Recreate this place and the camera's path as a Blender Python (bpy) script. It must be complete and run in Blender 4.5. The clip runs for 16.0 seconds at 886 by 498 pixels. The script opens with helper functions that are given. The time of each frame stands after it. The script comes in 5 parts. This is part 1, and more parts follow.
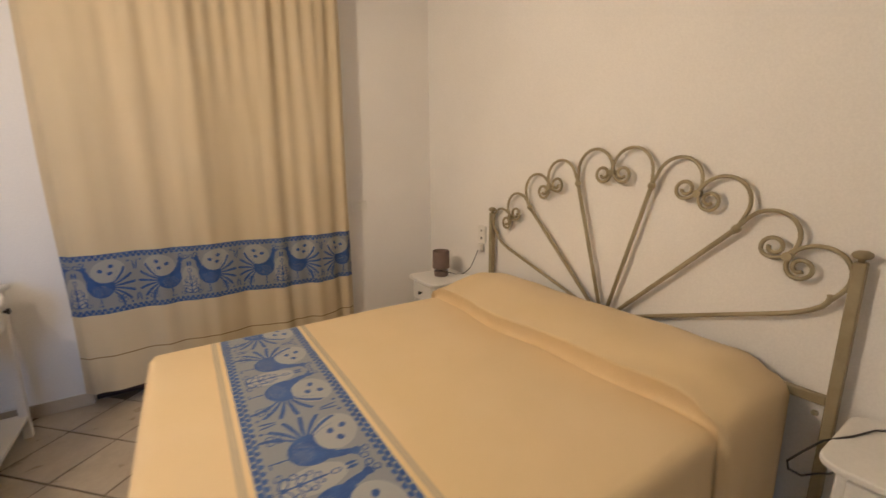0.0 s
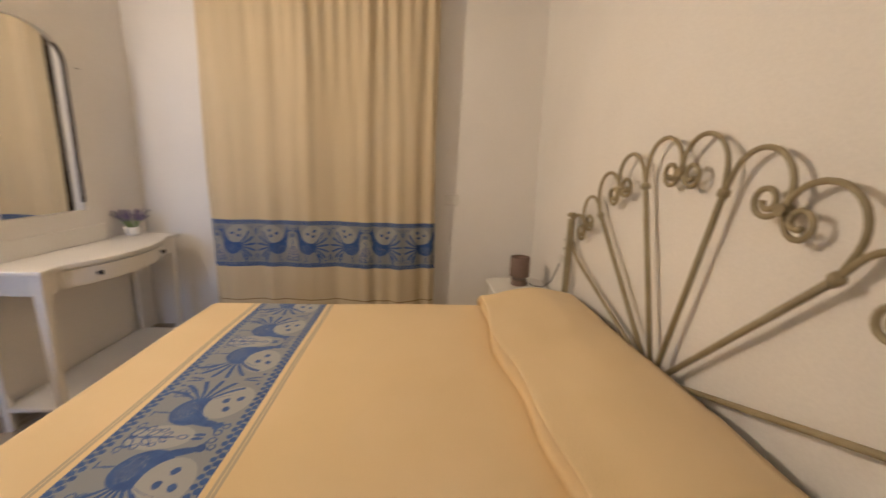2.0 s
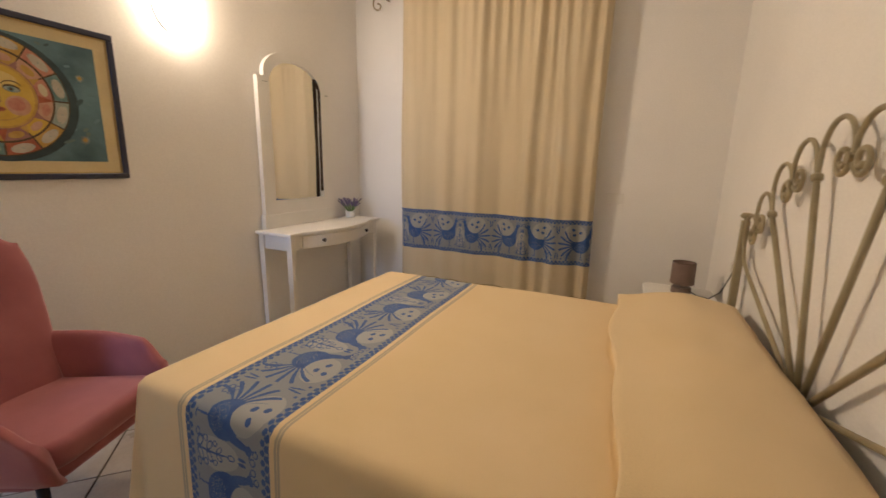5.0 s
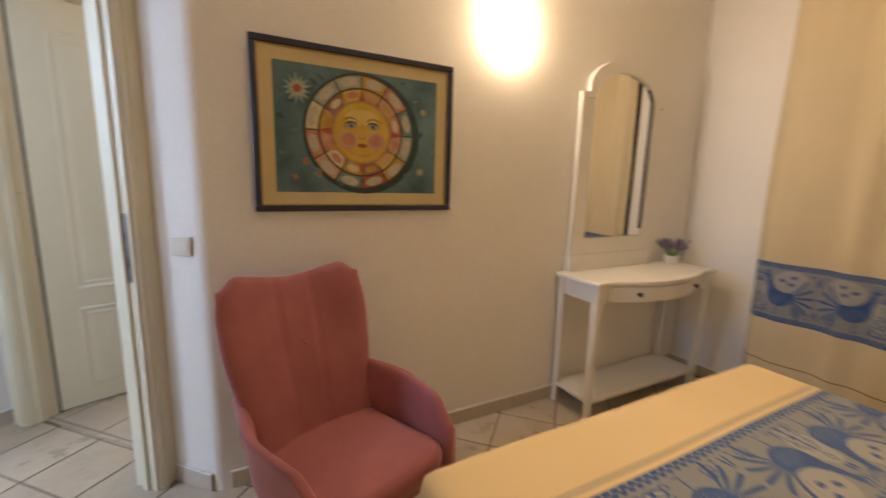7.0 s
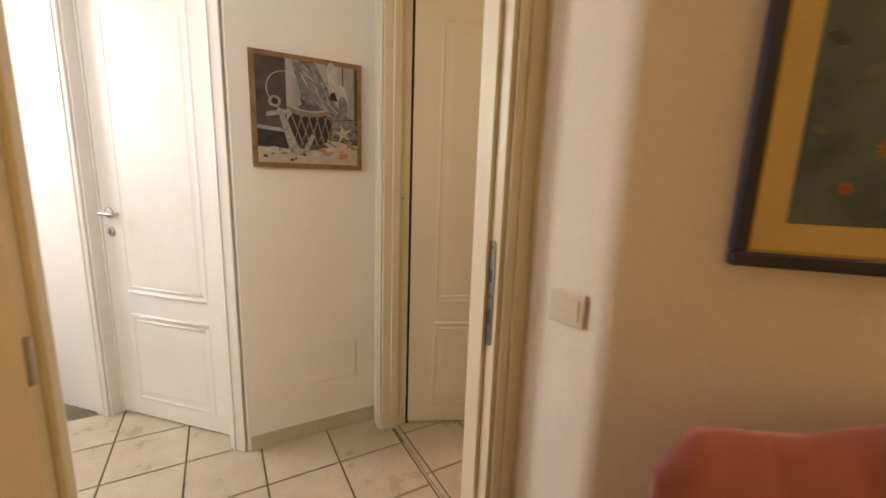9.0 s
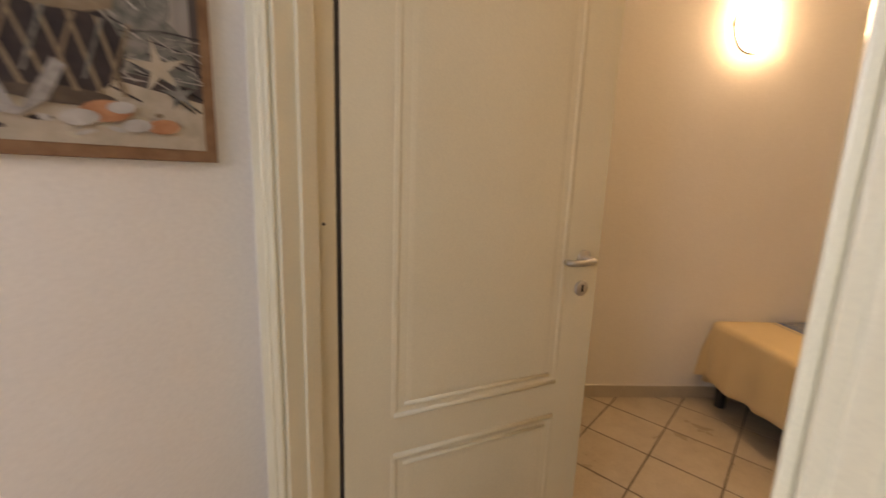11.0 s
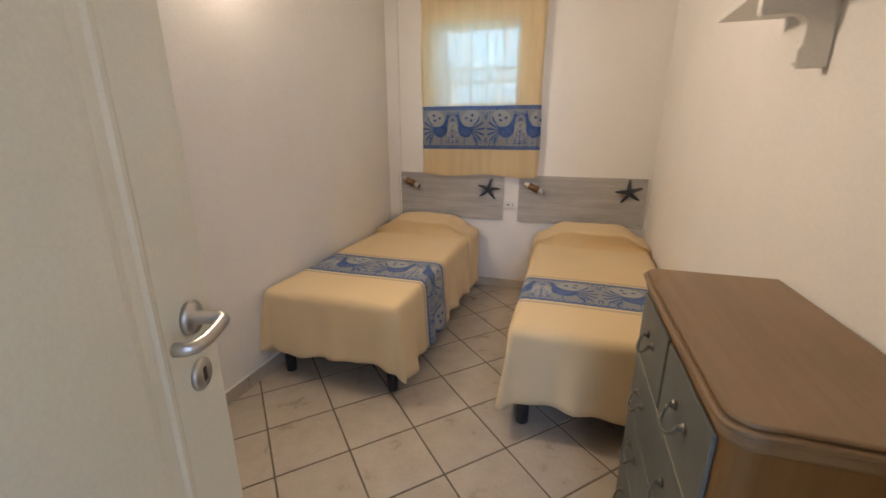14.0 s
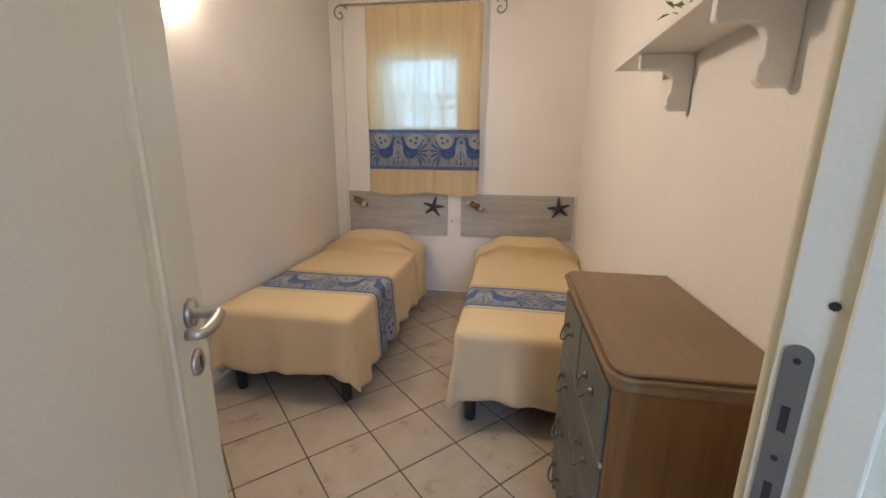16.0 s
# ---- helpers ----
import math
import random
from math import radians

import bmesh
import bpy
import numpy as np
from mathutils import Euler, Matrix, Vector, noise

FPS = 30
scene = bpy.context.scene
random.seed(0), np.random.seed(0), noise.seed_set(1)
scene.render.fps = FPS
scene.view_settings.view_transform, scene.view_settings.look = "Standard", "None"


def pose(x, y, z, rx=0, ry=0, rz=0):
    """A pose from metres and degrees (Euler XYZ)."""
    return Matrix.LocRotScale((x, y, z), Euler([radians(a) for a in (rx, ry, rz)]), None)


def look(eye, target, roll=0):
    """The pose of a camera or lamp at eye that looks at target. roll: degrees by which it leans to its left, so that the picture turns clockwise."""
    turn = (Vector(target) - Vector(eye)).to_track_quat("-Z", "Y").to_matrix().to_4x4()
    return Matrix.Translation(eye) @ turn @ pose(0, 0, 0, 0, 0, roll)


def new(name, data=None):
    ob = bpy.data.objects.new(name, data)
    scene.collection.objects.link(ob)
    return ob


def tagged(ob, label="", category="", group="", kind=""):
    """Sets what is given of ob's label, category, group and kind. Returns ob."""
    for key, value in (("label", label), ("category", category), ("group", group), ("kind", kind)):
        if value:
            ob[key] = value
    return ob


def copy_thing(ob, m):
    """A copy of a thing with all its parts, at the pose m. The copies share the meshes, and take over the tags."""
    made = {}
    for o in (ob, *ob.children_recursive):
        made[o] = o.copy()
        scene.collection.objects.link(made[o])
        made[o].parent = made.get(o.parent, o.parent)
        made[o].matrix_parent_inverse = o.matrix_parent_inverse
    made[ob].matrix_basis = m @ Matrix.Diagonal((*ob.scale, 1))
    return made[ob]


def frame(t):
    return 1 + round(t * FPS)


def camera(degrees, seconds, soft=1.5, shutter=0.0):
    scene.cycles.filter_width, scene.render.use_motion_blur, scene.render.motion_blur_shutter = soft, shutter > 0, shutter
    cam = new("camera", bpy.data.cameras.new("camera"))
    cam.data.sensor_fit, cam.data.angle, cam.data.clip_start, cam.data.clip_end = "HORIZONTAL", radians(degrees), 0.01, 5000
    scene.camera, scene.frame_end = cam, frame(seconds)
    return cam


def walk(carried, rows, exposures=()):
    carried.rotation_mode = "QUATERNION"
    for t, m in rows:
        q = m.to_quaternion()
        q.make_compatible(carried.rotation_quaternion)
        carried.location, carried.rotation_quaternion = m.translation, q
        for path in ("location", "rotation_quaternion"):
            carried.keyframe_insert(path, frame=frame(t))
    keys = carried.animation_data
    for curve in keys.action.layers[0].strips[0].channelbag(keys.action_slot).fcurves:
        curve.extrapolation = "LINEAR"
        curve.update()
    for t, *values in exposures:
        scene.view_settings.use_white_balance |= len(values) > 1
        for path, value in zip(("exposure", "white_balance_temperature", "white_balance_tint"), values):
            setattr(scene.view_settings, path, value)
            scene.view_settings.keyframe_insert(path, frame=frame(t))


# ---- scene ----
cam = camera(95.7, 16.0, shutter=0.5)
PATH = [
    (0, (0.528, 0.270, 1.361), (1.589, 1.919, 0.966), -0.5),
    (0.5, (0.824, 0.260, 1.354), (1.862, 1.927, 0.973), -0.8),
    (1, (1.006, 0.253, 1.352), (1.926, 1.989, 0.978), 0.1),
    (1.5, (1.250, 0.177, 1.329), (1.845, 2.048, 0.946), 1.5),
    (2, (1.418, 0.193, 1.327), (1.544, 2.148, 0.924), 1.8),
    (2.5, (1.567, 0.146, 1.330), (1.175, 2.063, 0.918), 1.3),
    (3, (1.722, 0.042, 1.306), (1.136, 1.908, 0.887), 1.1),
    (3.2, (1.746, 0.005, 1.307), (1.170, 1.873, 0.884), 1.1),
    (5.5, (1.719, 0.087, 1.286), (0.749, 1.791, 0.891), 1.3),
    (6, (1.521, 0.163, 1.297), (0.321, 1.718, 0.918), 1.2),
    (6.5, (1.335, 0.205, 1.319), (-0.147, 1.499, 0.960), 1.5),
    (7, (1.179, 0.329, 1.327), (-0.568, 1.244, 0.992), 1.6),
    (7.5, (1.052, 0.384, 1.309), (-0.881, 0.787, 0.992), 1.7),
    (8, (0.813, 0.311, 1.305), (-1.154, 0.178, 0.971), 1.6),
    (8.2, (0.691, 0.275, 1.322), (-1.243, -0.072, 0.952), 1.0),
    (10.3, (-0.375, -0.251, 1.333), (-2.256, -0.827, 0.970), 2.3),
    (10.5, (-0.475, -0.300, 1.335), (-2.401, -0.710, 0.987), 2.3),
    (11, (-0.669, -0.390, 1.325), (-2.633, -0.288, 0.964), 2.0),
    (11.5, (-0.858, -0.506, 1.334), (-2.714, 0.127, 0.939), 1.0),
    (11.8, (-0.942, -0.527, 1.332), (-2.675, 0.393, 0.944), 0.3),
    (12, (-1.012, -0.484, 1.328), (-2.633, 0.602, 0.891), 1.4),
    (12.5, (-1.144, -0.387, 1.353), (-2.468, 1.037, 0.883), 1.3),
    (13, (-1.224, -0.313, 1.354), (-2.248, 1.331, 0.854), 0.8),
    (13.5, (-1.315, -0.277, 1.357), (-2.078, 1.493, 0.824), 0.3),
    (14, (-1.345, -0.299, 1.352), (-1.910, 1.537, 0.794), 0.1),
    (14.5, (-1.327, -0.339, 1.346), (-1.747, 1.529, 0.766), 0.3),
    (15, (-1.310, -0.408, 1.352), (-1.652, 1.481, 0.794), 0.6),
    (15.5, (-1.303, -0.454, 1.356), (-1.621, 1.450, 0.835), 0.6),
    (16, (-1.315, -0.475, 1.371), (-1.624, 1.444, 0.902), 0.7),
]
# stops and white balance of the phone camera on the way
EXPOSURES = [
    (0, 0.22, 5600, 12), (3, 0.18, 5650, 13), (5.5, 0.17, 5700, 11), (6.5, 0.18, 5600, 8), (7, 0.10, 6600, 13), (7.5, 0.0, 7800, 18),
    (8.2, -0.12, 11600, 24), (10.3, -0.26, 12600, 22), (11, -0.16, 9600, 24), (12, -0.14, 7100, 20), (13, 0.0, 6150, 16), (14, 0.08, 5900, 14), (16, 0.07, 5800, 14),
]
walk(cam, [(t, look(eye, target, roll)) for t, eye, target, roll in PATH], EXPOSURES)

# ---- world and lights ----
world = bpy.data.worlds.new("sky")
scene.world = world
world.use_nodes = True
wn = world.node_tree
sky = wn.nodes.new("ShaderNodeTexSky")
sky.sky_type, sky.sun_disc, sky.sun_elevation, sky.sun_rotation = "NISHITA", False, radians(48), radians(200)
wn.links.new(sky.outputs[0], wn.nodes["Background"].inputs[0])
wn.nodes["Background"].inputs[1].default_value = 0.15


def area(name, m, w, h, watts, colour):
    li = bpy.data.lights.new(name, "AREA")
    li.shape, li.size, li.size_y, li.energy, li.color = "RECTANGLE", w, h, watts, colour
    ob = new(name, li)
    ob.matrix_world = m
    return ob


LAMP_BED, LAMP_TWIN = 194.0, 160.0
area("hall_daylight", look((0.42, -1.58, 1.85), (-1.37, -0.85, 1.7)), 0.55, 1.05, 14, (0.52, 0.69, 1.0))
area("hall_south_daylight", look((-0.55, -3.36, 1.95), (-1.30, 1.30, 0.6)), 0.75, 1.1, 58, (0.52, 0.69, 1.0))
area("window_daylight", look((-2.14, 3.5, 1.9), (-2.14, 1.0, 1.2)), 0.62, 0.6, 5.5, (0.36, 0.74, 1.0))

# ---- materials ----


class Nodes:
    def __init__(self, name, rough=0.6, metal=0.0):
        self.m = bpy.data.materials.new(name)
        self.m.use_nodes = True
        self.t = self.m.node_tree
        self.b = self.t.nodes["Principled BSDF"]
        self.b.inputs["Roughness"].default_value = rough
        self.b.inputs["Metallic"].default_value = metal

    def add(self, kind, **kw):
        n = self.t.nodes.new(kind)
        for k, v in kw.items():
            n.inputs[k].default_value = v
        return n

    def link(self, a, b):
        self.t.links.new(a, b)

    def coord(self, which="Object"):
        return self.t.nodes.new("ShaderNodeTexCoord").outputs[which]

    def noise(self, vec, scale, detail=4.0, rough=0.55):
        n = self.add("ShaderNodeTexNoise", Scale=scale, Detail=detail, Roughness=rough)
        self.link(vec, n.inputs["Vector"])
        return n.outputs["Fac"]

    def ramp(self, fac, *stops):
        n = self.t.nodes.new("ShaderNodeValToRGB")
        while len(n.color_ramp.elements) < len(stops):
            n.color_ramp.elements.new(0.5)
        for e, (p, c) in zip(n.color_ramp.elements, stops):
            e.position, e.color = p, (*c, 1)
        self.link(fac, n.inputs[0])
        return n.outputs[0]

    def mix(self, fac, a, b, mode="MIX"):
        n = self.t.nodes.new("ShaderNodeMix")
        n.data_type, n.blend_type = "RGBA", mode
        for i, v in ((0, fac), (6, a), (7, b)):
            if isinstance(v, (int, float)):
                n.inputs[i].default_value = v
            elif isinstance(v, tuple):
                n.inputs[i].default_value = (*v, 1)
            else:
                self.link(v, n.inputs[i])
        return n.outputs[2]

    def bump(self, height, strength=0.2, dist=0.002):
        n = self.add("ShaderNodeBump", Strength=strength, Distance=dist)
        self.link(height, n.inputs["Height"])
        self.link(n.outputs[0], self.b.inputs["Normal"])

    def colour(self, c):
        if isinstance(c, tuple):
            self.b.inputs["Base Color"].default_value = (*c, 1)
        else:
            self.link(c, self.b.inputs["Base Color"])
        return self


def mottled(name, c1, c2, rough=0.6, metal=0.0, big=2.5, fine=90.0, bump=0.15, dist=0.001):
    n = Nodes(name, rough, metal)
    v = n.coord()
    base = n.ramp(n.noise(v, big), (0.3, c1), (0.7, c2))
    f = n.noise(v, fine, 3.0)
    n.colour(n.mix(0.10, base, n.ramp(f, (0.3, (0.35, 0.35, 0.35)), (0.7, (1, 1, 1))), "MULTIPLY"))
    n.bump(f, bump, dist)
    return n.m


PLASTER = mottled("plaster", (0.835, 0.81, 0.765), (0.885, 0.86, 0.815), 0.85, big=1.4, fine=130, bump=0.14, dist=0.0012)
CEILING = mottled("ceiling_paint", (0.82, 0.80, 0.76), (0.86, 0.84, 0.80), 0.9)
DOORPAINT = mottled("cream_door_lacquer", (0.745, 0.695, 0.525), (0.79, 0.74, 0.57), 0.34, big=3, fine=220, bump=0.04)
WHITEPAINT = mottled("white_paint", (0.82, 0.80, 0.75), (0.87, 0.85, 0.80), 0.4, big=4, fine=120, bump=0.08)
GROUT = mottled("grout", (0.15, 0.118, 0.082), (0.21, 0.17, 0.122), 0.9, big=6)
SKIRTING = mottled("beige_skirting_tile", (0.50, 0.44, 0.35), (0.60, 0.53, 0.43), 0.35, big=5)
PINK = mottled("pink_velvet", (0.30, 0.088, 0.098), (0.385, 0.128, 0.132), 0.8, big=5, fine=300, bump=0.2)
PINK.node_tree.nodes["Principled BSDF"].inputs["Sheen Weight"].default_value = 0.5
PINK.node_tree.nodes["Principled BSDF"].inputs["Sheen Tint"].default_value = (0.9, 0.6, 0.6, 1)
BLACK = mottled("black_metal", (0.015, 0.015, 0.017), (0.03, 0.03, 0.03), 0.4)

# ---- mesh helpers ----


def part(name, bm, material, parent=None, label="", smooth=False):
    me = bpy.data.meshes.new(name)
    bmesh.ops.recalc_face_normals(bm, faces=bm.faces)
    bm.to_mesh(me)
    bm.free()
    if smooth:
        for p in me.polygons:
            p.use_smooth = True
    me.materials.append(material)
    ob = new(name, me)
    if parent:
        ob.parent = parent
    if label:
        ob["label"] = label
    return ob


def thing(name, m=None, label="", category="", group="", kind=""):
    ob = new(name)
    ob.empty_display_size = 0.1
    if m is not None:
        ob.matrix_world = m
    return tagged(ob, label, category, group, kind)


def box(x0, x1, y0, y1, z0, z1, bevel=0.0, seg=2, bm=None):
    b = bmesh.new()
    bmesh.ops.create_cube(b, size=1)
    for v in b.verts:
        v.co = Vector(((x0 + x1) / 2 + v.co.x * (x1 - x0), (y0 + y1) / 2 + v.co.y * (y1 - y0), (z0 + z1) / 2 + v.co.z * (z1 - z0)))
    if bevel:
        bmesh.ops.bevel(b, geom=b.edges[:], offset=bevel, segments=seg, affect="EDGES", profile=0.5)
    return merge(bm, b)


def merge(bm, b):
    if bm is None:
        return b
    me = bpy.data.meshes.new("tmp")
    b.to_mesh(me)
    bm.from_mesh(me)
    bpy.data.meshes.remove(me)
    b.free()
    return bm


def prism(pts, z0, z1, bm=None):
    b = bm or bmesh.new()
    lo = [b.verts.new((x, y, z0)) for x, y in pts]
    hi = [b.verts.new((x, y, z1)) for x, y in pts]
    b.faces.new(lo)
    b.faces.new(hi)
    for i in range(len(pts)):
        j = (i + 1) % len(pts)
        b.faces.new((lo[i], lo[j], hi[j], hi[i]))
    return b


R2 = math.sqrt(2)


def st(s, c):
    """Hall coordinates: s along the north-west way, c = x + y."""
    return ((c - s * R2) / 2, (c + s * R2) / 2)


def td(t, d):
    """Hall coordinates: t along the north-east way, d = y - x."""
    return ((t * R2 - d) / 2, (t * R2 + d) / 2)


# ---- the rooms ----
H = 2.75
BX0, BX1, BY1, BY0 = -0.58, 2.31, 3.23, -1.15      # double bedroom
TX0, TX1, TY1, TY0 = -2.92, -0.72, 3.14, -0.73     # twin bedroom
CB, CH = -0.714, -0.87                              # bedroom door wall faces, x + y
DH, DT = 0.82, 0.995                                 # twin door wall faces, y - x
DOOR_H = 2.18
S0, S1 = -0.38, 0.49                                # bedroom doorway along s
T0, T1 = -1.555, -0.706                             # twin doorway along t
LEAF_TWIN, LEAF_BED = 111.2, 3.0                     # way in which the open leaves stand, degrees
CN = -2.36                                          # picture wall in the hall, x + y

arc = [(-0.58 - 0.06 + 0.06 * math.cos(a), 0.235 + 0.06 * math.sin(a)) for a in [radians(-45 + 9 * i) for i in range(6)]]
between = [(BX0, 3.43), (TX1, 3.43), (TX1, DT + TX1), td(T1, DT), td(T1, DH), ((CH - DH) / 2, (CH + DH) / 2), st(S1, CH), st(S1, CB), st(0.555, CB)] + arc


def wall(name, bm):
    return tagged(part(name, bm, PLASTER), kind="structure", category="wall")


bm = prism(between, 0, H)
wall("wall_between", bm)
bm = prism([st(S0, CB), st(S0, CH), st(-1.2, CH), st(-1.2, CB)], 0, H)
prism([st(S1, CB), st(S1, CH), st(S0, CH), st(S0, CB)], DOOR_H, H, bm)
wall("wall_bedroom_door", bm)
bm = prism([td(T0, DH), td(T0, DT), (-1.75, -0.73), (-1.27, -1.21), (-1.15, -1.21), ((CN - DH) / 2, (CN + DH) / 2)], 0, H)
prism([td(T0, DT), td(T0, DH), td(T1, DH), td(T1, DT)], DOOR_H, H, bm)
wall("wall_hall_picture", bm)
bm = prism([(-1.15, -1.21), (-1.27, -1.21), (-1.27, -1.30), (-1.15, -1.30)], 0, H)
prism([(-1.15, -2.10), (-1.27, -2.10), (-1.27, -3.3), (-1.15, -3.3)], 0, H, bm)
prism([(-1.15, -1.30), (-1.27, -1.30), (-1.27, -2.10), (-1.15, -2.10)], DOOR_H, H, bm)
wall("wall_hall_west", bm)
x, y = st(-1.2, CH)
bm = box(x, x + 0.12, -3.3, -1.90, 0, H)
box(x, x + 0.12, -1.285, y + 0.02, 0, H, bm=bm)
box(x, x + 0.12, -1.90, -1.285, 0, 1.28, bm=bm)
box(x, x + 0.12, -1.90, -1.285, 2.45, H, bm=bm)
wall("wall_hall_east", bm)
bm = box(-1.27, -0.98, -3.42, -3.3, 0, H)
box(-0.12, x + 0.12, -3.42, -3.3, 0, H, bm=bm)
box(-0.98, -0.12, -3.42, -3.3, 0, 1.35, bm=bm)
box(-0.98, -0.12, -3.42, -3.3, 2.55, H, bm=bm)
wall("wall_hall_south", bm)
bm = box(BX0 - 0.14, -0.05, BY1, BY1 + 0.2, 0, H)
box(1.51, BX1 + 0.14, BY1, BY1 + 0.2, 0, H, bm=bm)
box(-0.05, 1.51, BY1, BY1 + 0.2, 2.3, H, bm=bm)
wall("wall_bedroom_north", bm)
wall("wall_headboard", box(BX1, BX1 + 0.14, BY0 - 0.14, BY1, 0, H))
wall("wall_bedroom_south", box(0.20, BX1, BY0 - 0.14, BY0, 0, H))
wall("wall_twin_west", box(TX0 - 0.14, TX0, TY0 - 0.14, TY1 + 0.22, 0, H))
wall("wall_twin_south", box(TX0, -1.75, TY0 - 0.14, TY0, 0, H))
WX0, WX1, WZ0, WZ1 = -2.51, -1.78, 1.56, 2.19
bm = box(TX0, WX0, TY1, TY1 + 0.22, 0, H)
box(WX1, TX1, TY1, TY1 + 0.22, 0, H, bm=bm)
box(WX0, WX1, TY1, TY1 + 0.22, 0, WZ0, bm=bm)
box(WX0, WX1, TY1, TY1 + 0.22, WZ1, H, bm=bm)
wall("wall_twin_north", bm)
tagged(part("ceiling", box(-3.1, 2.5, -3.45, 3.5, H, H + 0.1), CEILING), kind="structure", category="ceiling")
tagged(part("floor", box(-3.1, 2.5, -3.45, 3.5, -0.1, -0.004), GROUT), kind="structure", category="floor")

CHAIR = (-0.104, 0.633, 21.0)

# ---- more mesh helpers ----


def tube(pts, r, seg=8, bm=None, closed=False):
    """A round bar swept along points; r is one radius or one for each point."""
    b = bm or bmesh.new()
    pts = [Vector(p) for p in pts]
    n = len(pts)
    rings, side = [], None
    for i, p in enumerate(pts):
        a = pts[max(i - 1, 0)] if not closed else pts[i - 1]
        c = pts[min(i + 1, n - 1)] if not closed else pts[(i + 1) % n]
        d = (c - a).normalized()
        if side is None:
            side = d.orthogonal().normalized()
        side = (side - d * side.dot(d)).normalized()
        up = d.cross(side)
        rr = r[i] if isinstance(r, (list, tuple)) else r
        rings.append([b.verts.new(p + (side * math.cos(2 * math.pi * k / seg) + up * math.sin(2 * math.pi * k / seg)) * rr) for k in range(seg)])
    for i in range(n if closed else n - 1):
        j = (i + 1) % n
        for k in range(seg):
            l = (k + 1) % seg
            b.faces.new((rings[i][k], rings[i][l], rings[j][l], rings[j][k]))
    if not closed:
        b.faces.new(rings[0])
        b.faces.new(rings[-1])
    return b


def lathe(profile, seg=24, bm=None, at=(0, 0, 0), cap=True):
    """Turned body from (radius, z) pairs."""
    b = bm or bmesh.new()
    rings = [[b.verts.new((at[0] + r * math.cos(2 * math.pi * k / seg), at[1] + r * math.sin(2 * math.pi * k / seg), at[2] + z)) for k in range(seg)] for r, z in profile]
    for i in range(len(rings) - 1):
        for k in range(seg):
            l = (k + 1) % seg
            b.faces.new((rings[i][k], rings[i][l], rings[i + 1][l], rings[i + 1][k]))
    if cap:
        b.faces.new(rings[0])
        b.faces.new(rings[-1])
    return b


def grid(f, nu, nv, bm=None, uv=None):
    """A sheet of points f(i / nu, j / nv), with uv(i / nu, j / nv) in metres."""
    b = bm or bmesh.new()
    v = [[b.verts.new(f(i / nu, j / nv)) for j in range(nv + 1)] for i in range(nu + 1)]
    lay = b.loops.layers.uv.verify() if uv else None
    for i in range(nu):
        for j in range(nv):
            fa = b.faces.new((v[i][j], v[i + 1][j], v[i + 1][j + 1], v[i][j + 1]))
            if uv:
                for lo, (a, c) in zip(fa.loops, ((i, j), (i + 1, j), (i + 1, j + 1), (i, j + 1))):
                    lo[lay].uv = uv(a / nu, c / nv)
    return b


def extrude_outline(pts, depth, to3, bm=None):
    """A plate from a 2D outline, given thickness; to3(a, b, d) lays it into space."""
    b = bm or bmesh.new()
    lo = [b.verts.new(to3(x, y, 0)) for x, y in pts]
    hi = [b.verts.new(to3(x, y, depth)) for x, y in pts]
    b.faces.new(lo)
    b.faces.new(hi)
    for i in range(len(pts)):
        j = (i + 1) % len(pts)
        b.faces.new((lo[i], lo[j], hi[j], hi[i]))
    return b


def rounded_rect(x0, x1, y0, y1, r, seg=5):
    out = []
    for cx, cy, a0 in ((x1 - r, y1 - r, 0), (x0 + r, y1 - r, 90), (x0 + r, y0 + r, 180), (x1 - r, y0 + r, 270)):
        out += [(cx + r * math.cos(radians(a0 + 90 * k / seg)), cy + r * math.sin(radians(a0 + 90 * k / seg))) for k in range(seg + 1)]
    return out


def ellipse(cx, cy, rx, ry, n=20, rot=0.0):
    c, s = math.cos(radians(rot)), math.sin(radians(rot))
    return [(cx + rx * math.cos(a) * c - ry * math.sin(a) * s, cy + rx * math.cos(a) * s + ry * math.sin(a) * c) for a in [2 * math.pi * k / n for k in range(n)]]


def smooth(a, b, x):
    k = min(1.0, max(0.0, (x - a) / (b - a)))
    return k * k * (3 - 2 * k)


def soften(ob, w=0.003, seg=2):
    m = ob.modifiers.new("bevel", "BEVEL")
    m.width, m.segments, m.limit_method, m.angle_limit = w, seg, "ANGLE", radians(35)
    return ob


# ---- more materials ----


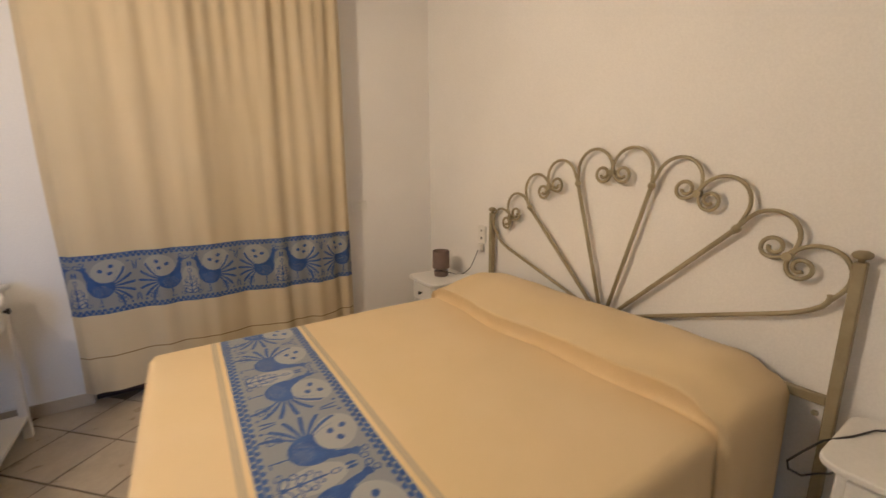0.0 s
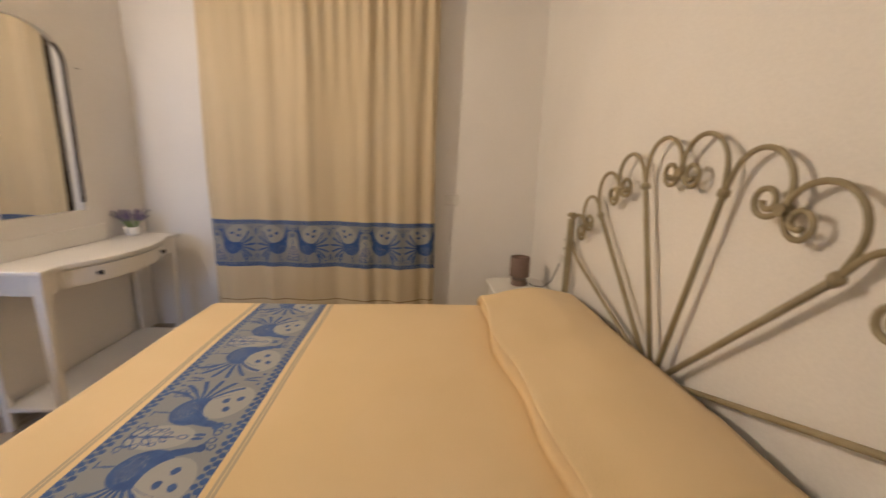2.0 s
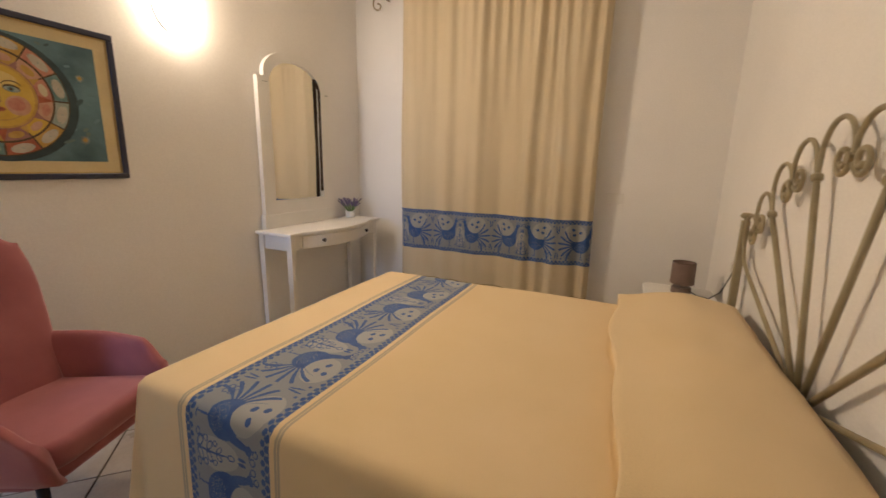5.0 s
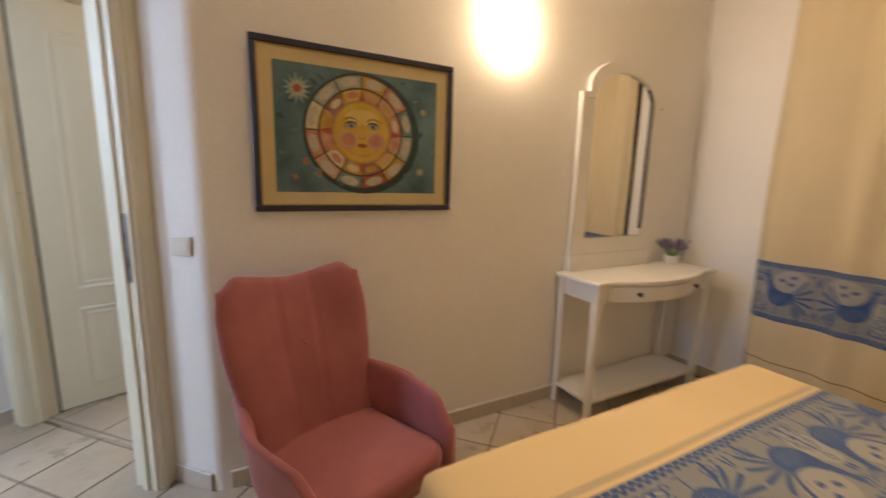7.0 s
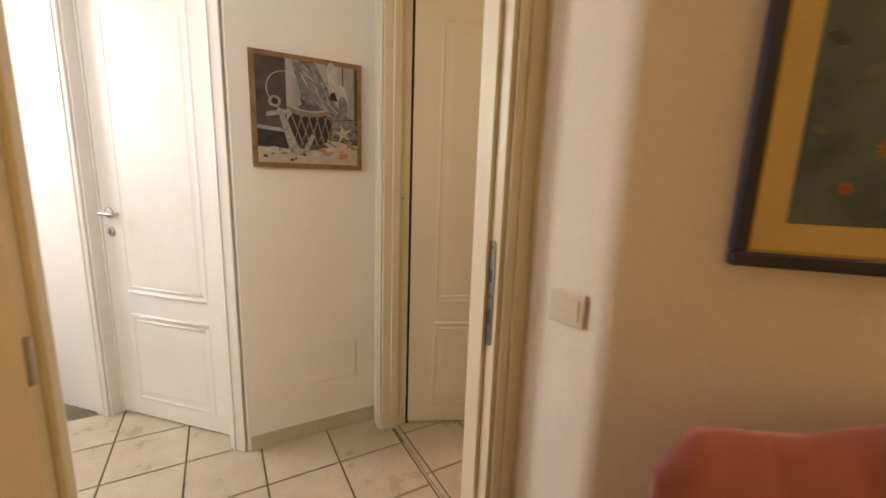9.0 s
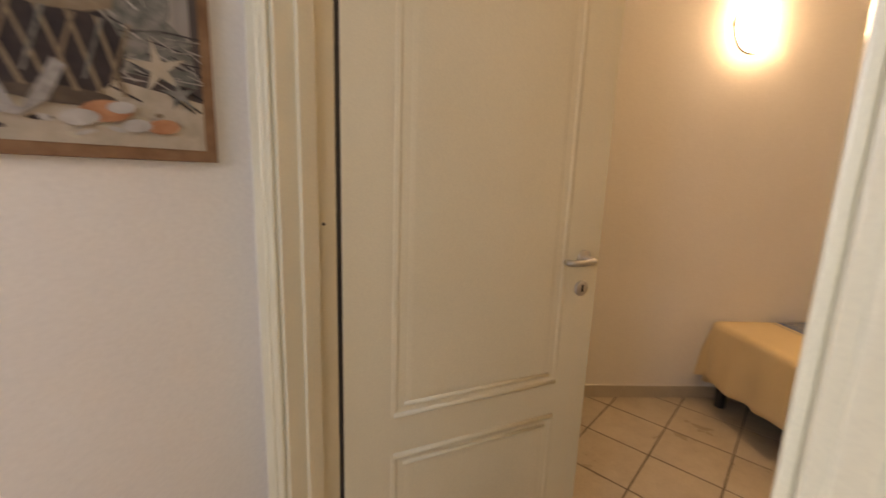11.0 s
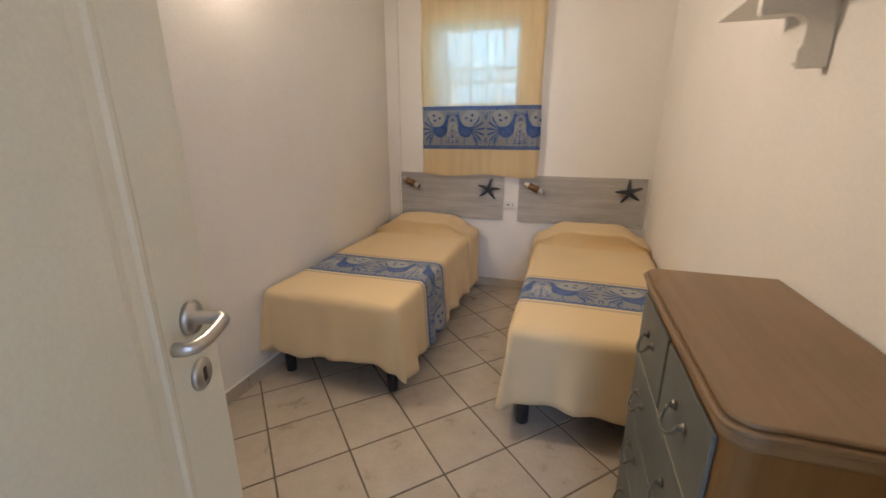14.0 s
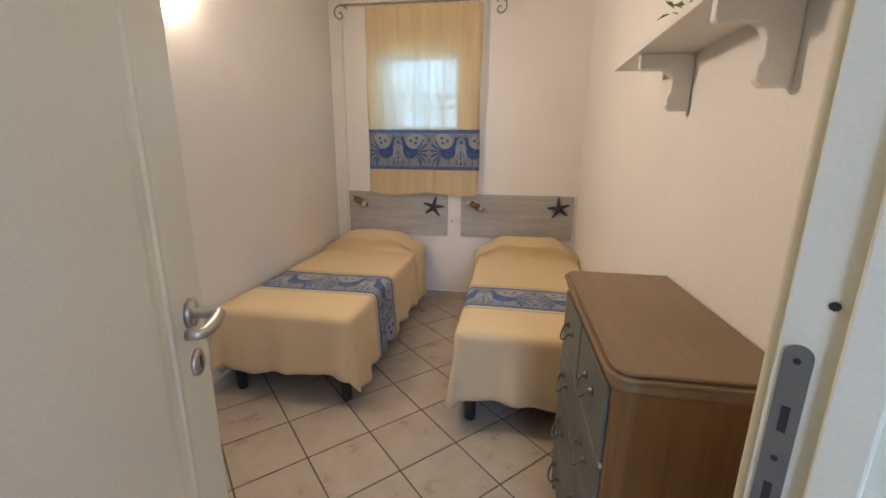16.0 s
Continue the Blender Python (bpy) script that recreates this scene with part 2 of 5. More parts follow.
def band_mask(n, uv):
    """Blue bird weave and its paler discs, in metres of cloth: u along the band (two birds face each other at 0), v across it."""
    sep = n.add("ShaderNodeSeparateXYZ")
    snap = n.t.nodes.new("ShaderNodeVectorMath")
    snap.operation = "SNAP"
    snap.inputs[1].default_value = (0.0022, 0.0022, 1)
    n.link(uv, snap.inputs[0])
    n.link(snap.outputs[0], sep.inputs[0])

    def calc(op, *args):
        k = n.t.nodes.new("ShaderNodeMath")
        k.operation = op
        for i, a in enumerate(args):
            if isinstance(a, (int, float)):
                k.inputs[i].default_value = a
            else:
                n.link(a, k.inputs[i])
        return k.outputs[0]

    def both(*masks):
        out = masks[0]
        for m in masks[1:]:
            out = calc("MULTIPLY", out, m)
        return out

    def either(*masks):
        out = masks[0]
        for m in masks[1:]:
            out = calc("MAXIMUM", out, m)
        return out

    def without(a, m):
        return calc("MULTIPLY", a, calc("SUBTRACT", 1.0, m))
    u, v = sep.outputs[0], sep.outputs[1]
    uu = calc("PINGPONG", u, 0.30)
    com = n.add("ShaderNodeCombineXYZ")
    n.link(uu, com.inputs[0])
    n.link(v, com.inputs[1])

    def ell(cx, cy, rx, ry, rot=0.0, src=None):
        m = n.t.nodes.new("ShaderNodeMapping")
        m.vector_type = "TEXTURE"
        m.inputs["Location"].default_value = (cx, cy, 0)
        m.inputs["Rotation"].default_value = (0, 0, radians(rot))
        m.inputs["Scale"].default_value = (rx, ry, 1)
        n.link(src or com.outputs[0], m.inputs[0])
        ln = n.t.nodes.new("ShaderNodeVectorMath")
        ln.operation = "LENGTH"
        n.link(m.outputs[0], ln.inputs[0])
        return ln.outputs["Value"]

    def solid(*a):
        return calc("LESS_THAN", ell(*a), 1.0)

    def ring(*a):
        return calc("COMPARE", ell(*a), 1.0, 0.2)
    # the pale disc over the back, cut out of the crescent body below it
    disc = solid(0.166, 0.072, 0.086, 0.064, 12)
    body = either(without(solid(0.120, -0.010, 0.070, 0.066, -12), disc), solid(0.062, 0.044, 0.015, 0.052, 16))
    speckle = calc("GREATER_THAN", n.noise(uv, 210.0, 1.0), 0.60)
    body = without(body, both(speckle, solid(0.118, -0.035, 0.048, 0.030)))
    bird = [body, solid(0.047, 0.092, 0.017, 0.013, 20), solid(0.030, 0.094, 0.010, 0.0035, 10), ring(0.043, 0.118, 0.010, 0.009), ring(0.016, 0.106, 0.011, 0.010), solid(0.052, 0.112, 0.003, 0.014, -20)]
    # tail: a fan of bent feathers
    du, dv = calc("SUBTRACT", uu, 0.150), calc("SUBTRACT", v, -0.018)
    ang = calc("ARCTAN2", dv, du)
    rad = calc("SQRT", calc("ADD", calc("MULTIPLY", du, du), calc("MULTIPLY", dv, dv)))
    bent = calc("MULTIPLY", ang, calc("SUBTRACT", 1.25, calc("MULTIPLY", rad, 3.2)))
    feather = calc("GREATER_THAN", calc("SINE", calc("MULTIPLY", bent, 21.0)), calc("SUBTRACT", calc("MULTIPLY", rad, 11.0), 0.85))
    fan = both(feather, calc("LESS_THAN", calc("ABSOLUTE", bent), 0.92), calc("LESS_THAN", rad, 0.142), calc("GREATER_THAN", rad, 0.012))
    bird.append(fan)
    for cx, cy, r in ((0.128, 0.076, -14), (0.172, 0.058, 10), (0.182, 0.098, 20)):
        bird.append(solid(cx, cy, 0.0135, 0.0100, r))
    # legs, the square rosette under the tail, the plant between the beaks
    bird += [solid(0.112, -0.096, 0.0032, 0.032, 4), solid(0.106, -0.124, 0.014, 0.0030)]
    for cx, cy in ((0.205, -0.082), (0.229, -0.082), (0.205, -0.106), (0.229, -0.106)):
        bird.append(ring(cx, cy, 0.0100, 0.0095))
    bird.append(solid(0.217, -0.094, 0.005, 0.005))
    bird.append(solid(0.0, -0.060, 0.0038, 0.070))
    for cx, cy, rx, ry, r in ((0.022, -0.108, 0.020, 0.011, 25), (0.038, -0.082, 0.010, 0.009, 0), (0.018, -0.066, 0.016, 0.009, 35), (0.030, -0.042, 0.008, 0.008, 0), (0.012, -0.026, 0.012, 0.007, 45), (0.0, 0.020, 0.009, 0.012, 0), (0.050, -0.116, 0.012, 0.008, 20)):
        bird.append(ring(cx, cy, rx, ry, r))
    bird += [solid(0.008, 0.062, 0.006, 0.016, 0), solid(0.292, 0.090, 0.004, 0.030, 8), solid(0.292, -0.100, 0.004, 0.026, -8), solid(0.268, 0.118, 0.006, 0.006), solid(0.262, -0.122, 0.006, 0.006)]
    av = calc("ABSOLUTE", v)
    # border: two staggered rows of blots with a broken line outside them
    rows = []
    for at, shift, r in ((0.146, 0.0, 0.0105), (0.1605, 0.015, 0.0115)):
        c2 = n.add("ShaderNodeCombineXYZ")
        n.link(calc("PINGPONG", calc("ADD", u, shift), 0.015), c2.inputs[0])
        n.link(av, c2.inputs[1])
        rows.append(calc("LESS_THAN", ell(0.0, at, r, r * 0.78, 0, c2.outputs[0]), 1.0))
    line = both(calc("GREATER_THAN", av, 0.1655), calc("GREATER_THAN", calc("SINE", calc("MULTIPLY", u, 300.0)), -0.6))
    total = either(*bird, *rows, line)
    pale = calc("MAXIMUM", disc, solid(0.0, -0.035, 0.052, 0.085))
    inband = calc("LESS_THAN", av, 0.170)
    return total, pale, inband, av, v, calc


def cloth(name, lines=(), sheer=0.0, clear=0.0, base=((0.78, 0.60, 0.32), (0.83, 0.65, 0.38))):
    n = Nodes(name, 0.92)
    v = n.coord("UV")
    total, pale, inband, av, vv, calc = band_mask(n, v)
    base = n.ramp(n.noise(n.coord(), 1.8), (0.3, base[0]), (0.7, base[1]))
    for at, w, c, signed in lines:
        base = n.mix(calc("COMPARE", vv if signed else av, at, w), base, c)
    ground = n.mix(pale, (0.270, 0.292, 0.315), (0.385, 0.390, 0.385))
    band = n.mix(total, ground, n.ramp(n.noise(n.coord(), 30), (0.3, (0.030, 0.082, 0.27)), (0.7, (0.052, 0.125, 0.35))))
    col = n.mix(inband, base, band)
    weave = n.noise(v, 420, 2.0)
    col = n.mix(0.14, col, n.ramp(weave, (0.3, (0.45, 0.45, 0.45)), (0.7, (1, 1, 1))), "MULTIPLY")
    n.colour(col)
    wave = n.add("ShaderNodeTexWave", Scale=190.0, Distortion=0.0)
    n.link(v, wave.inputs["Vector"])
    n.bump(calc("ADD", wave.outputs["Fac"], calc("MULTIPLY", n.noise(n.coord(), 9, 4), 2.4)), 0.22, 0.0012)
    n.b.inputs["Sheen Weight"].default_value = 0.15
    if sheer:
        out = n.t.nodes["Material Output"]
        tr = n.add("ShaderNodeBsdfTranslucent")
        n.link(col, tr.inputs[0])
        m1 = n.add("ShaderNodeMixShader", Fac=sheer)
        n.link(n.b.outputs[0], m1.inputs[1])
        n.link(tr.outputs[0], m1.inputs[2])
        last = m1.outputs[0]
        if clear:
            tp = n.add("ShaderNodeBsdfTransparent")
            m2 = n.add("ShaderNodeMixShader", Fac=clear)
            mp = n.t.nodes.new("ShaderNodeMapping")
            mp.inputs["Scale"].default_value = (16, 1.2, 1)
            n.link(v, mp.inputs[0])
            pleat = n.ramp(n.noise(mp.outputs[0], 1.0, 2.0), (0.35, (0.78, 0.78, 0.78)), (0.65, (1.15, 1.15, 1.15)))
            n.link(calc("MULTIPLY", calc("SUBTRACT", 1.0, calc("MULTIPLY", inband, 0.85)), calc("MULTIPLY", pleat, clear)), m2.inputs[0])
            n.link(last, m2.inputs[1])
            n.link(tp.outputs[0], m2.inputs[2])
            last = m2.outputs[0]
        n.link(last, out.inputs[0])
    return n.m


GREY_LINE = (0.50, 0.42, 0.29)
COVER = cloth("bedspread_cotton", ((0.192, 0.004, GREY_LINE, False), (0.204, 0.004, GREY_LINE, False)))
CURTAIN = cloth("curtain_cotton", ((-0.420, 0.004, (0.30, 0.20, 0.09), True),), sheer=0.15, base=((0.69, 0.575, 0.370), (0.73, 0.615, 0.410)))
SHEER = cloth("sunlit_curtain_cotton", (), sheer=0.30, clear=0.22)
IRON = mottled("khaki_painted_iron", (0.29, 0.240, 0.140), (0.39, 0.335, 0.210), 0.45, 0.1, big=9, fine=160, bump=0.2)
STEEL = mottled("brushed_steel", (0.50, 0.48, 0.44), (0.60, 0.58, 0.54), 0.32, 0.9, big=12, fine=300, bump=0.05)
DARKSTEEL = mottled("dull_lock_steel", (0.20, 0.195, 0.185), (0.27, 0.26, 0.24), 0.45, 0.7, big=10)
PLASTIC = mottled("white_plastic", (0.80, 0.78, 0.72), (0.84, 0.82, 0.76), 0.35, bump=0.02)
BROWNCLOTH = mottled("taupe_lampshade", (0.19, 0.13, 0.105), (0.25, 0.175, 0.14), 0.85, big=8, fine=400, bump=0.3)
TAUPE = mottled("taupe_ceramic", (0.16, 0.11, 0.09), (0.22, 0.155, 0.125), 0.35)
SLATEPAINT = mottled("grey_green_paint", (0.098, 0.105, 0.096), (0.140, 0.148, 0.136), 0.5, big=5, fine=130, bump=0.1)
PULL = mottled("aged_pewter", (0.13, 0.125, 0.11), (0.24, 0.23, 0.20), 0.4, 0.85, big=30)
DARKWOOD = mottled("dark_brown_wood", (0.035, 0.016, 0.010), (0.06, 0.03, 0.018), 0.55, big=6)
NAVY = mottled("navy_lacquer", (0.012, 0.016, 0.040), (0.025, 0.03, 0.06), 0.35, big=8)
STARPAINT = mottled("dark_starfish", (0.02, 0.026, 0.035), (0.05, 0.055, 0.065), 0.7, big=40, fine=200, bump=0.6)
LAVENDER = mottled("lavender_flower", (0.14, 0.10, 0.24), (0.24, 0.18, 0.34), 0.9, big=40)
LEAF = mottled("green_leaf", (0.12, 0.22, 0.05), (0.20, 0.32, 0.09), 0.6, big=30)
GOLD = mottled("gold_leaf", (0.45, 0.31, 0.10), (0.6, 0.42, 0.16), 0.35, 0.7, big=20)
MIRROR = Nodes("mirror_silver", 0.02, 1.0).colour((0.88, 0.88, 0.86)).m


def grained(name, a, b, c, rough, stretch, bump=0.2):
    """Wood grain along one axis; stretch scales the noise on each axis."""
    n = Nodes(name, rough)
    mp = n.t.nodes.new("ShaderNodeMapping")
    mp.inputs["Scale"].default_value = stretch
    n.link(n.coord(), mp.inputs[0])
    g = n.noise(mp.outputs[0], 1.0, 6.0, 0.65)
    big = n.noise(n.coord(), 2.2, 3.0)
    col = n.mix(0.35, n.ramp(g, (0.25, a), (0.5, b), (0.78, c)), n.ramp(big, (0.3, a), (0.7, c)))
    n.colour(col)
    n.bump(g, bump, 0.001)
    return n.m


WOODTOP = grained("brown_stained_top", (0.180, 0.108, 0.052), (0.242, 0.155, 0.080), (0.305, 0.205, 0.112), 0.40, (30, 1.6, 30))
WOODSIDE = grained("brown_stained_side", (0.135, 0.062, 0.016), (0.205, 0.105, 0.031), (0.265, 0.148, 0.050), 0.5, (30, 26, 1.4))
GREYWOOD = grained("weathered_grey_board", (0.27, 0.26, 0.245), (0.42, 0.405, 0.38), (0.58, 0.56, 0.53), 0.75, (2.2, 40, 26), 0.4)
BRONZE = mottled("brown_bronze", (0.16, 0.085, 0.035), (0.26, 0.15, 0.07), 0.35, 0.6, big=40)


def glow(name, colour, strength):
    n = Nodes(name, 0.4)
    n.colour((0.9, 0.88, 0.84))
    n.b.inputs["Emission Color"].default_value = (*colour, 1)
    n.b.inputs["Emission Strength"].default_value = strength
    return n.m


OPAL = glow("lit_opal_glass", (1.0, 0.74, 0.47), LAMP_BED)
OPAL_TWIN = glow("lit_opal_glass_small_room", (1.0, 0.77, 0.53), LAMP_TWIN)


def tile_material():
    n = Nodes("beige_floor_tile", 0.32)
    info = n.t.nodes.new("ShaderNodeObjectInfo")
    off = n.t.nodes.new("ShaderNodeVectorMath")
    off.operation = "SCALE"
    off.inputs["Scale"].default_value = 40.0
    com = n.add("ShaderNodeCombineXYZ")
    for i in range(3):
        n.link(info.outputs["Random"], com.inputs[i])
    n.link(com.outputs[0], off.inputs[0])
    add = n.t.nodes.new("ShaderNodeVectorMath")
    n.link(n.coord(), add.inputs[0])
    n.link(off.outputs[0], add.inputs[1])
    cloud = n.noise(add.outputs[0], 7.0, 6.0, 0.6)
    speck = n.noise(add.outputs[0], 90.0, 3.0)
    col = n.ramp(cloud, (0.28, (0.47, 0.40, 0.305)), (0.5, (0.55, 0.475, 0.37)), (0.75, (0.62, 0.55, 0.44)))
    col = n.mix(0.12, col, n.ramp(speck, (0.35, (0.5, 0.45, 0.4)), (0.6, (1, 1, 1))), "MULTIPLY")
    col = n.mix(0.22, col, n.ramp(info.outputs["Random"], (0.0, (0.72, 0.70, 0.66)), (1.0, (1, 1, 1))), "MULTIPLY")
    n.colour(col)
    n.link(n.ramp(cloud, (0.3, (0.24, 0.24, 0.24)), (0.7, (0.42, 0.42, 0.42))), n.b.inputs["Roughness"])
    n.bump(cloud, 0.25, 0.002)
    return n.m


TILE = tile_material()

# ---- doors, casings, skirting ----


def frame_of(ox, oy, dx, dy):
    """Pose whose x axis runs along (dx, dy) from (ox, oy) on the floor, z up."""
    return Matrix.Translation((ox, oy, 0)) @ Matrix.Rotation(math.atan2(dy, dx), 4, "Z")


def sunk_panel(x0, x1, z0, z1, y, side):
    """A raised panel with a sloping moulding round it, on a face at y; side is +1 or -1."""
    b = bmesh.new()
    loops = []
    for inset, h in ((0.0, 0.0), (0.006, 0.0016), (0.014, 0.0022), (0.020, 0.0), (0.026, -0.0016), (0.036, -0.0016), (0.044, 0.0), (0.056, 0.0012)):
        loops.append([b.verts.new((px, y + side * h, pz)) for px, pz in ((x0 + inset, z0 + inset), (x1 - inset, z0 + inset), (x1 - inset, z1 - inset), (x0 + inset, z1 - inset))])
    for a, c in zip(loops, loops[1:]):
        for k in range(4):
            l = (k + 1) % 4
            b.faces.new((a[k], a[l], c[l], c[k]))
    b.faces.new(loops[-1])
    return b


def lever(side, y):
    """Lever handle on a round rose."""
    b = lathe([(0.026, 0), (0.026, 0.006), (0.022, 0.010), (0.0105, 0.011), (0.0105, 0.045)], 20)
    bmesh.ops.rotate(b, verts=b.verts, cent=(0, 0, 0), matrix=Matrix.Rotation(radians(-90 * side), 3, "X"))
    pts = [(0, side * 0.040, 0)] + [(-0.018 * (1 - math.cos(a)), side * (0.040 + 0.014 * math.sin(a)), 0) for a in (0.5, 1.0, 1.57)]
    pts += [(-0.042, side * 0.0555, -0.001), (-0.068, side * 0.055, -0.002), (-0.084, side * 0.051, -0.002), (-0.0905, side * 0.042, -0.002), (-0.0905, side * 0.028, -0.002)]
    tube(pts, 0.0095, 10, b)
    bmesh.ops.translate(b, verts=b.verts, vec=(0, y, 0))
    return b


def door_leaf(name, m, w, label):
    """A cream leaf hung at local x = 0; its faces are at y = 0 and y = -0.042."""
    d = thing(name, m, label, "door", kind="structure")
    soften(part("leaf", box(0.002, w, -0.042, 0, 0.008, DOOR_H - 0.012), DOORPAINT, d), 0.002)
    for y, s in ((0.0, 1), (-0.042, -1)):
        for z0, z1 in ((0.685, 2.02), (0.10, 0.575)):
            panel = part("panel", sunk_panel(0.125, w - 0.125, z0, z1, y + s * 0.0005, s), DOORPAINT, d)
            edge = z0 if z0 > 0.5 else z1
            for dz, r in ((0.006, 0.0085), (0.034, 0.0065)):
                zr = edge + (dz if z0 > 0.5 else -dz)
                part("ridge", tube([(0.128 + dz, y, zr), (w - 0.128 - dz, y, zr)], r, 8), DOORPAINT, panel, smooth=True)
        b = lever(s, y)
        bmesh.ops.translate(b, verts=b.verts, vec=(w - 0.062, 0, 1.088))
        part("handle", b, STEEL, d, "brushed steel lever handle", True)
        b = lathe([(0.025, 0), (0.025, 0.005), (0.021, 0.008), (0.001, 0.008)], 20)
        bmesh.ops.rotate(b, verts=b.verts, cent=(0, 0, 0), matrix=Matrix.Rotation(radians(-90 * s), 3, "X"))
        bmesh.ops.translate(b, verts=b.verts, vec=(w - 0.062, y, 0.993))
        k = part("keyhole_plate", b, STEEL, d, "round steel keyhole plate", True)
        b = box(w - 0.0665, w - 0.0575, y + s * 0.0082 - 0.0005, y + s * 0.0082 + 0.0005, 0.983, 1.005)
        part("keyhole", b, BLACK, k)
    for z in (0.25, 1.05, 1.90):
        part("hinge", tube([(-0.004, -0.006, z - 0.035), (-0.004, -0.006, z + 0.035)], 0.007, 10), STEEL, d)
    return d


def casing(name, m, w, thick, label):
    """Door lining and architraves for a doorway of width w; local y runs through the wall from 0 to thick."""
    c = thing(name, m, label, "door frame", kind="structure")
    for x0, x1 in ((-0.002, 0.018), (w - 0.018, w + 0.002)):
        soften(part("jamb", box(x0, x1, -0.004, thick + 0.004, 0, DOOR_H), DOORPAINT, c), 0.002)
    part("head", box(0.018, w - 0.018, -0.004, thick + 0.004, DOOR_H - 0.02, DOOR_H), DOORPAINT, c)
    for y0, y1 in ((-0.016, -0.0045), (thick + 0.0045, thick + 0.016)):
        for x0, x1 in ((-0.078, 0.006), (w - 0.006, w + 0.078)):
            a = part("architrave", box(x0, x1, y0, y1, 0, DOOR_H + 0.07), DOORPAINT, c)
            soften(a, 0.005, 3)
            mid = x0 + 0.055 if x0 < 0 else x1 - 0.055
            ys = y0 if y0 < 0 else y1
            part("bead", tube([(mid, ys, 0), (mid, ys, DOOR_H + 0.02)], 0.006, 6), DOORPAINT, a)
        soften(part("architrave", box(0.006, w - 0.006, y0, y1, DOOR_H - 0.006, DOOR_H + 0.07), DOORPAINT, c), 0.005, 3)
    # stop strip that the leaf closes on
    for x0, x1 in ((0.018, 0.030), (w - 0.030, w - 0.018)):
        soften(part("stop", box(x0, x1, thick * 0.30, thick * 0.62, 0, DOOR_H - 0.02), DOORPAINT, c), 0.003)
    return c


def strike_plate(parent, x, y, face):
    """Latch plate let into a jamb face at local x."""
    s = face
    pts = rounded_rect(y - 0.013, y + 0.013, 0.905, 1.175, 0.0125, 6)
    p = part("strike_plate", extrude_outline(pts, 0.002, lambda a, b, d: (x + s * d, a, b)), DARKSTEEL, parent, "dull steel strike plate")
    for z0, z1 in ((1.070, 1.102), (0.962, 1.002)):
        part("slot", box(min(x + s * 0.002, x + s * 0.0028), max(x + s * 0.002, x + s * 0.0028), y - 0.004, y + 0.004, z0, z1), BLACK, p)
    for z in (1.157, 1.035):
        part("screw", tube([(x + s * 0.0015, y, z), (x + s * 0.0032, y, z)], 0.0035, 8), BLACK, p)


# bedroom doorway: local x from the hinge to the strike side, y from the bedroom face to the hall face
hx, hy = st(S0, CB)
bed_case = casing("door_frame_1", frame_of(hx, hy, -1, 1), S1 - S0, (CB - CH) / R2, "cream painted door frame of the double bedroom")
strike_plate(bed_case, S1 - S0 - 0.0185, (CB - CH) / R2 * 0.20, -1)
hx, hy = td(T0, DH)
twin_case = casing("door_frame_2", frame_of(hx, hy, 1, 1), T1 - T0, (DT - DH) / R2, "cream painted door frame of the twin bedroom")
strike_plate(twin_case, T1 - T0 - 0.0185, (DT - DH) / R2 * 0.87, -1)
part("screw", tube([(T1 - T0 - 0.0175, 0.090, 1.225), (T1 - T0 - 0.0195, 0.090, 1.225)], 0.005, 8), BLACK, twin_case)
# black strip that stands in for the shade in the gap behind the leaf
gap_y = (DT - DH) / R2 + 0.0048
part("seal", box(0.0065, 0.0168, gap_y, gap_y + 0.021, 0, DOOR_H - 0.02), BLACK, twin_case, "black strip for the shade in the hinge gap")
part("screw", tube([(0.0175, 0.094, 1.21), (0.0192, 0.094, 1.21)], 0.004, 8), BLACK, twin_case)
left_case = casing("door_frame_3", frame_of(-1.27, -1.30, 0, -1), 0.80, 0.12, "white painted door frame in the hall")

door_leaf("door_1", frame_of(-1.596, -0.580, math.cos(radians(LEAF_TWIN)), math.sin(radians(LEAF_TWIN))) @ Matrix.Translation((0, 0.042, 0)), 0.80, "cream panelled door standing open into the twin bedroom")
hx, hy = st(S0 + 0.02, CB)
door_leaf("door_2", frame_of(hx + 0.012, hy + 0.022, math.cos(radians(LEAF_BED)), math.sin(radians(LEAF_BED))), 0.78, "cream panelled door standing open into the double bedroom")
hall_leaf = door_leaf("door_3", frame_of(-1.205, -1.322, 0, -1), 0.757, "white panelled door closed in the hall")
for ob in left_case.children_recursive + hall_leaf.children_recursive:
    if ob.data.materials[0] == DOORPAINT:
        ob.data.materials[0] = WHITEPAINT


def skirting(name, pts, label="beige tile skirting along the wall"):
    """Skirting tiles along a line on the floor, the room on the left of the way walked."""
    s = thing(name, None, label, "skirting", kind="structure")
    for (ax, ay), (bx, by) in zip(pts, pts[1:]):
        a, b = Vector((ax, ay)), Vector((bx, by))
        n = max(1, round((b - a).length / 0.31))
        m = frame_of(ax, ay, bx - ax, by - ay)
        step = (b - a).length / n
        for k in range(n):
            bm = box(k * step + 0.001, (k + 1) * step - 0.001, 0.0, 0.009, 0.0, 0.078, 0.0018, 1)
            bm.transform(m)
            part("tile", bm, SKIRTING, s)
        bm = box(0, step * n, 0.0, 0.010, 0.0785, 0.083)
        bm.transform(m)
        part("seal", bm, WHITEPAINT, s)
    return s


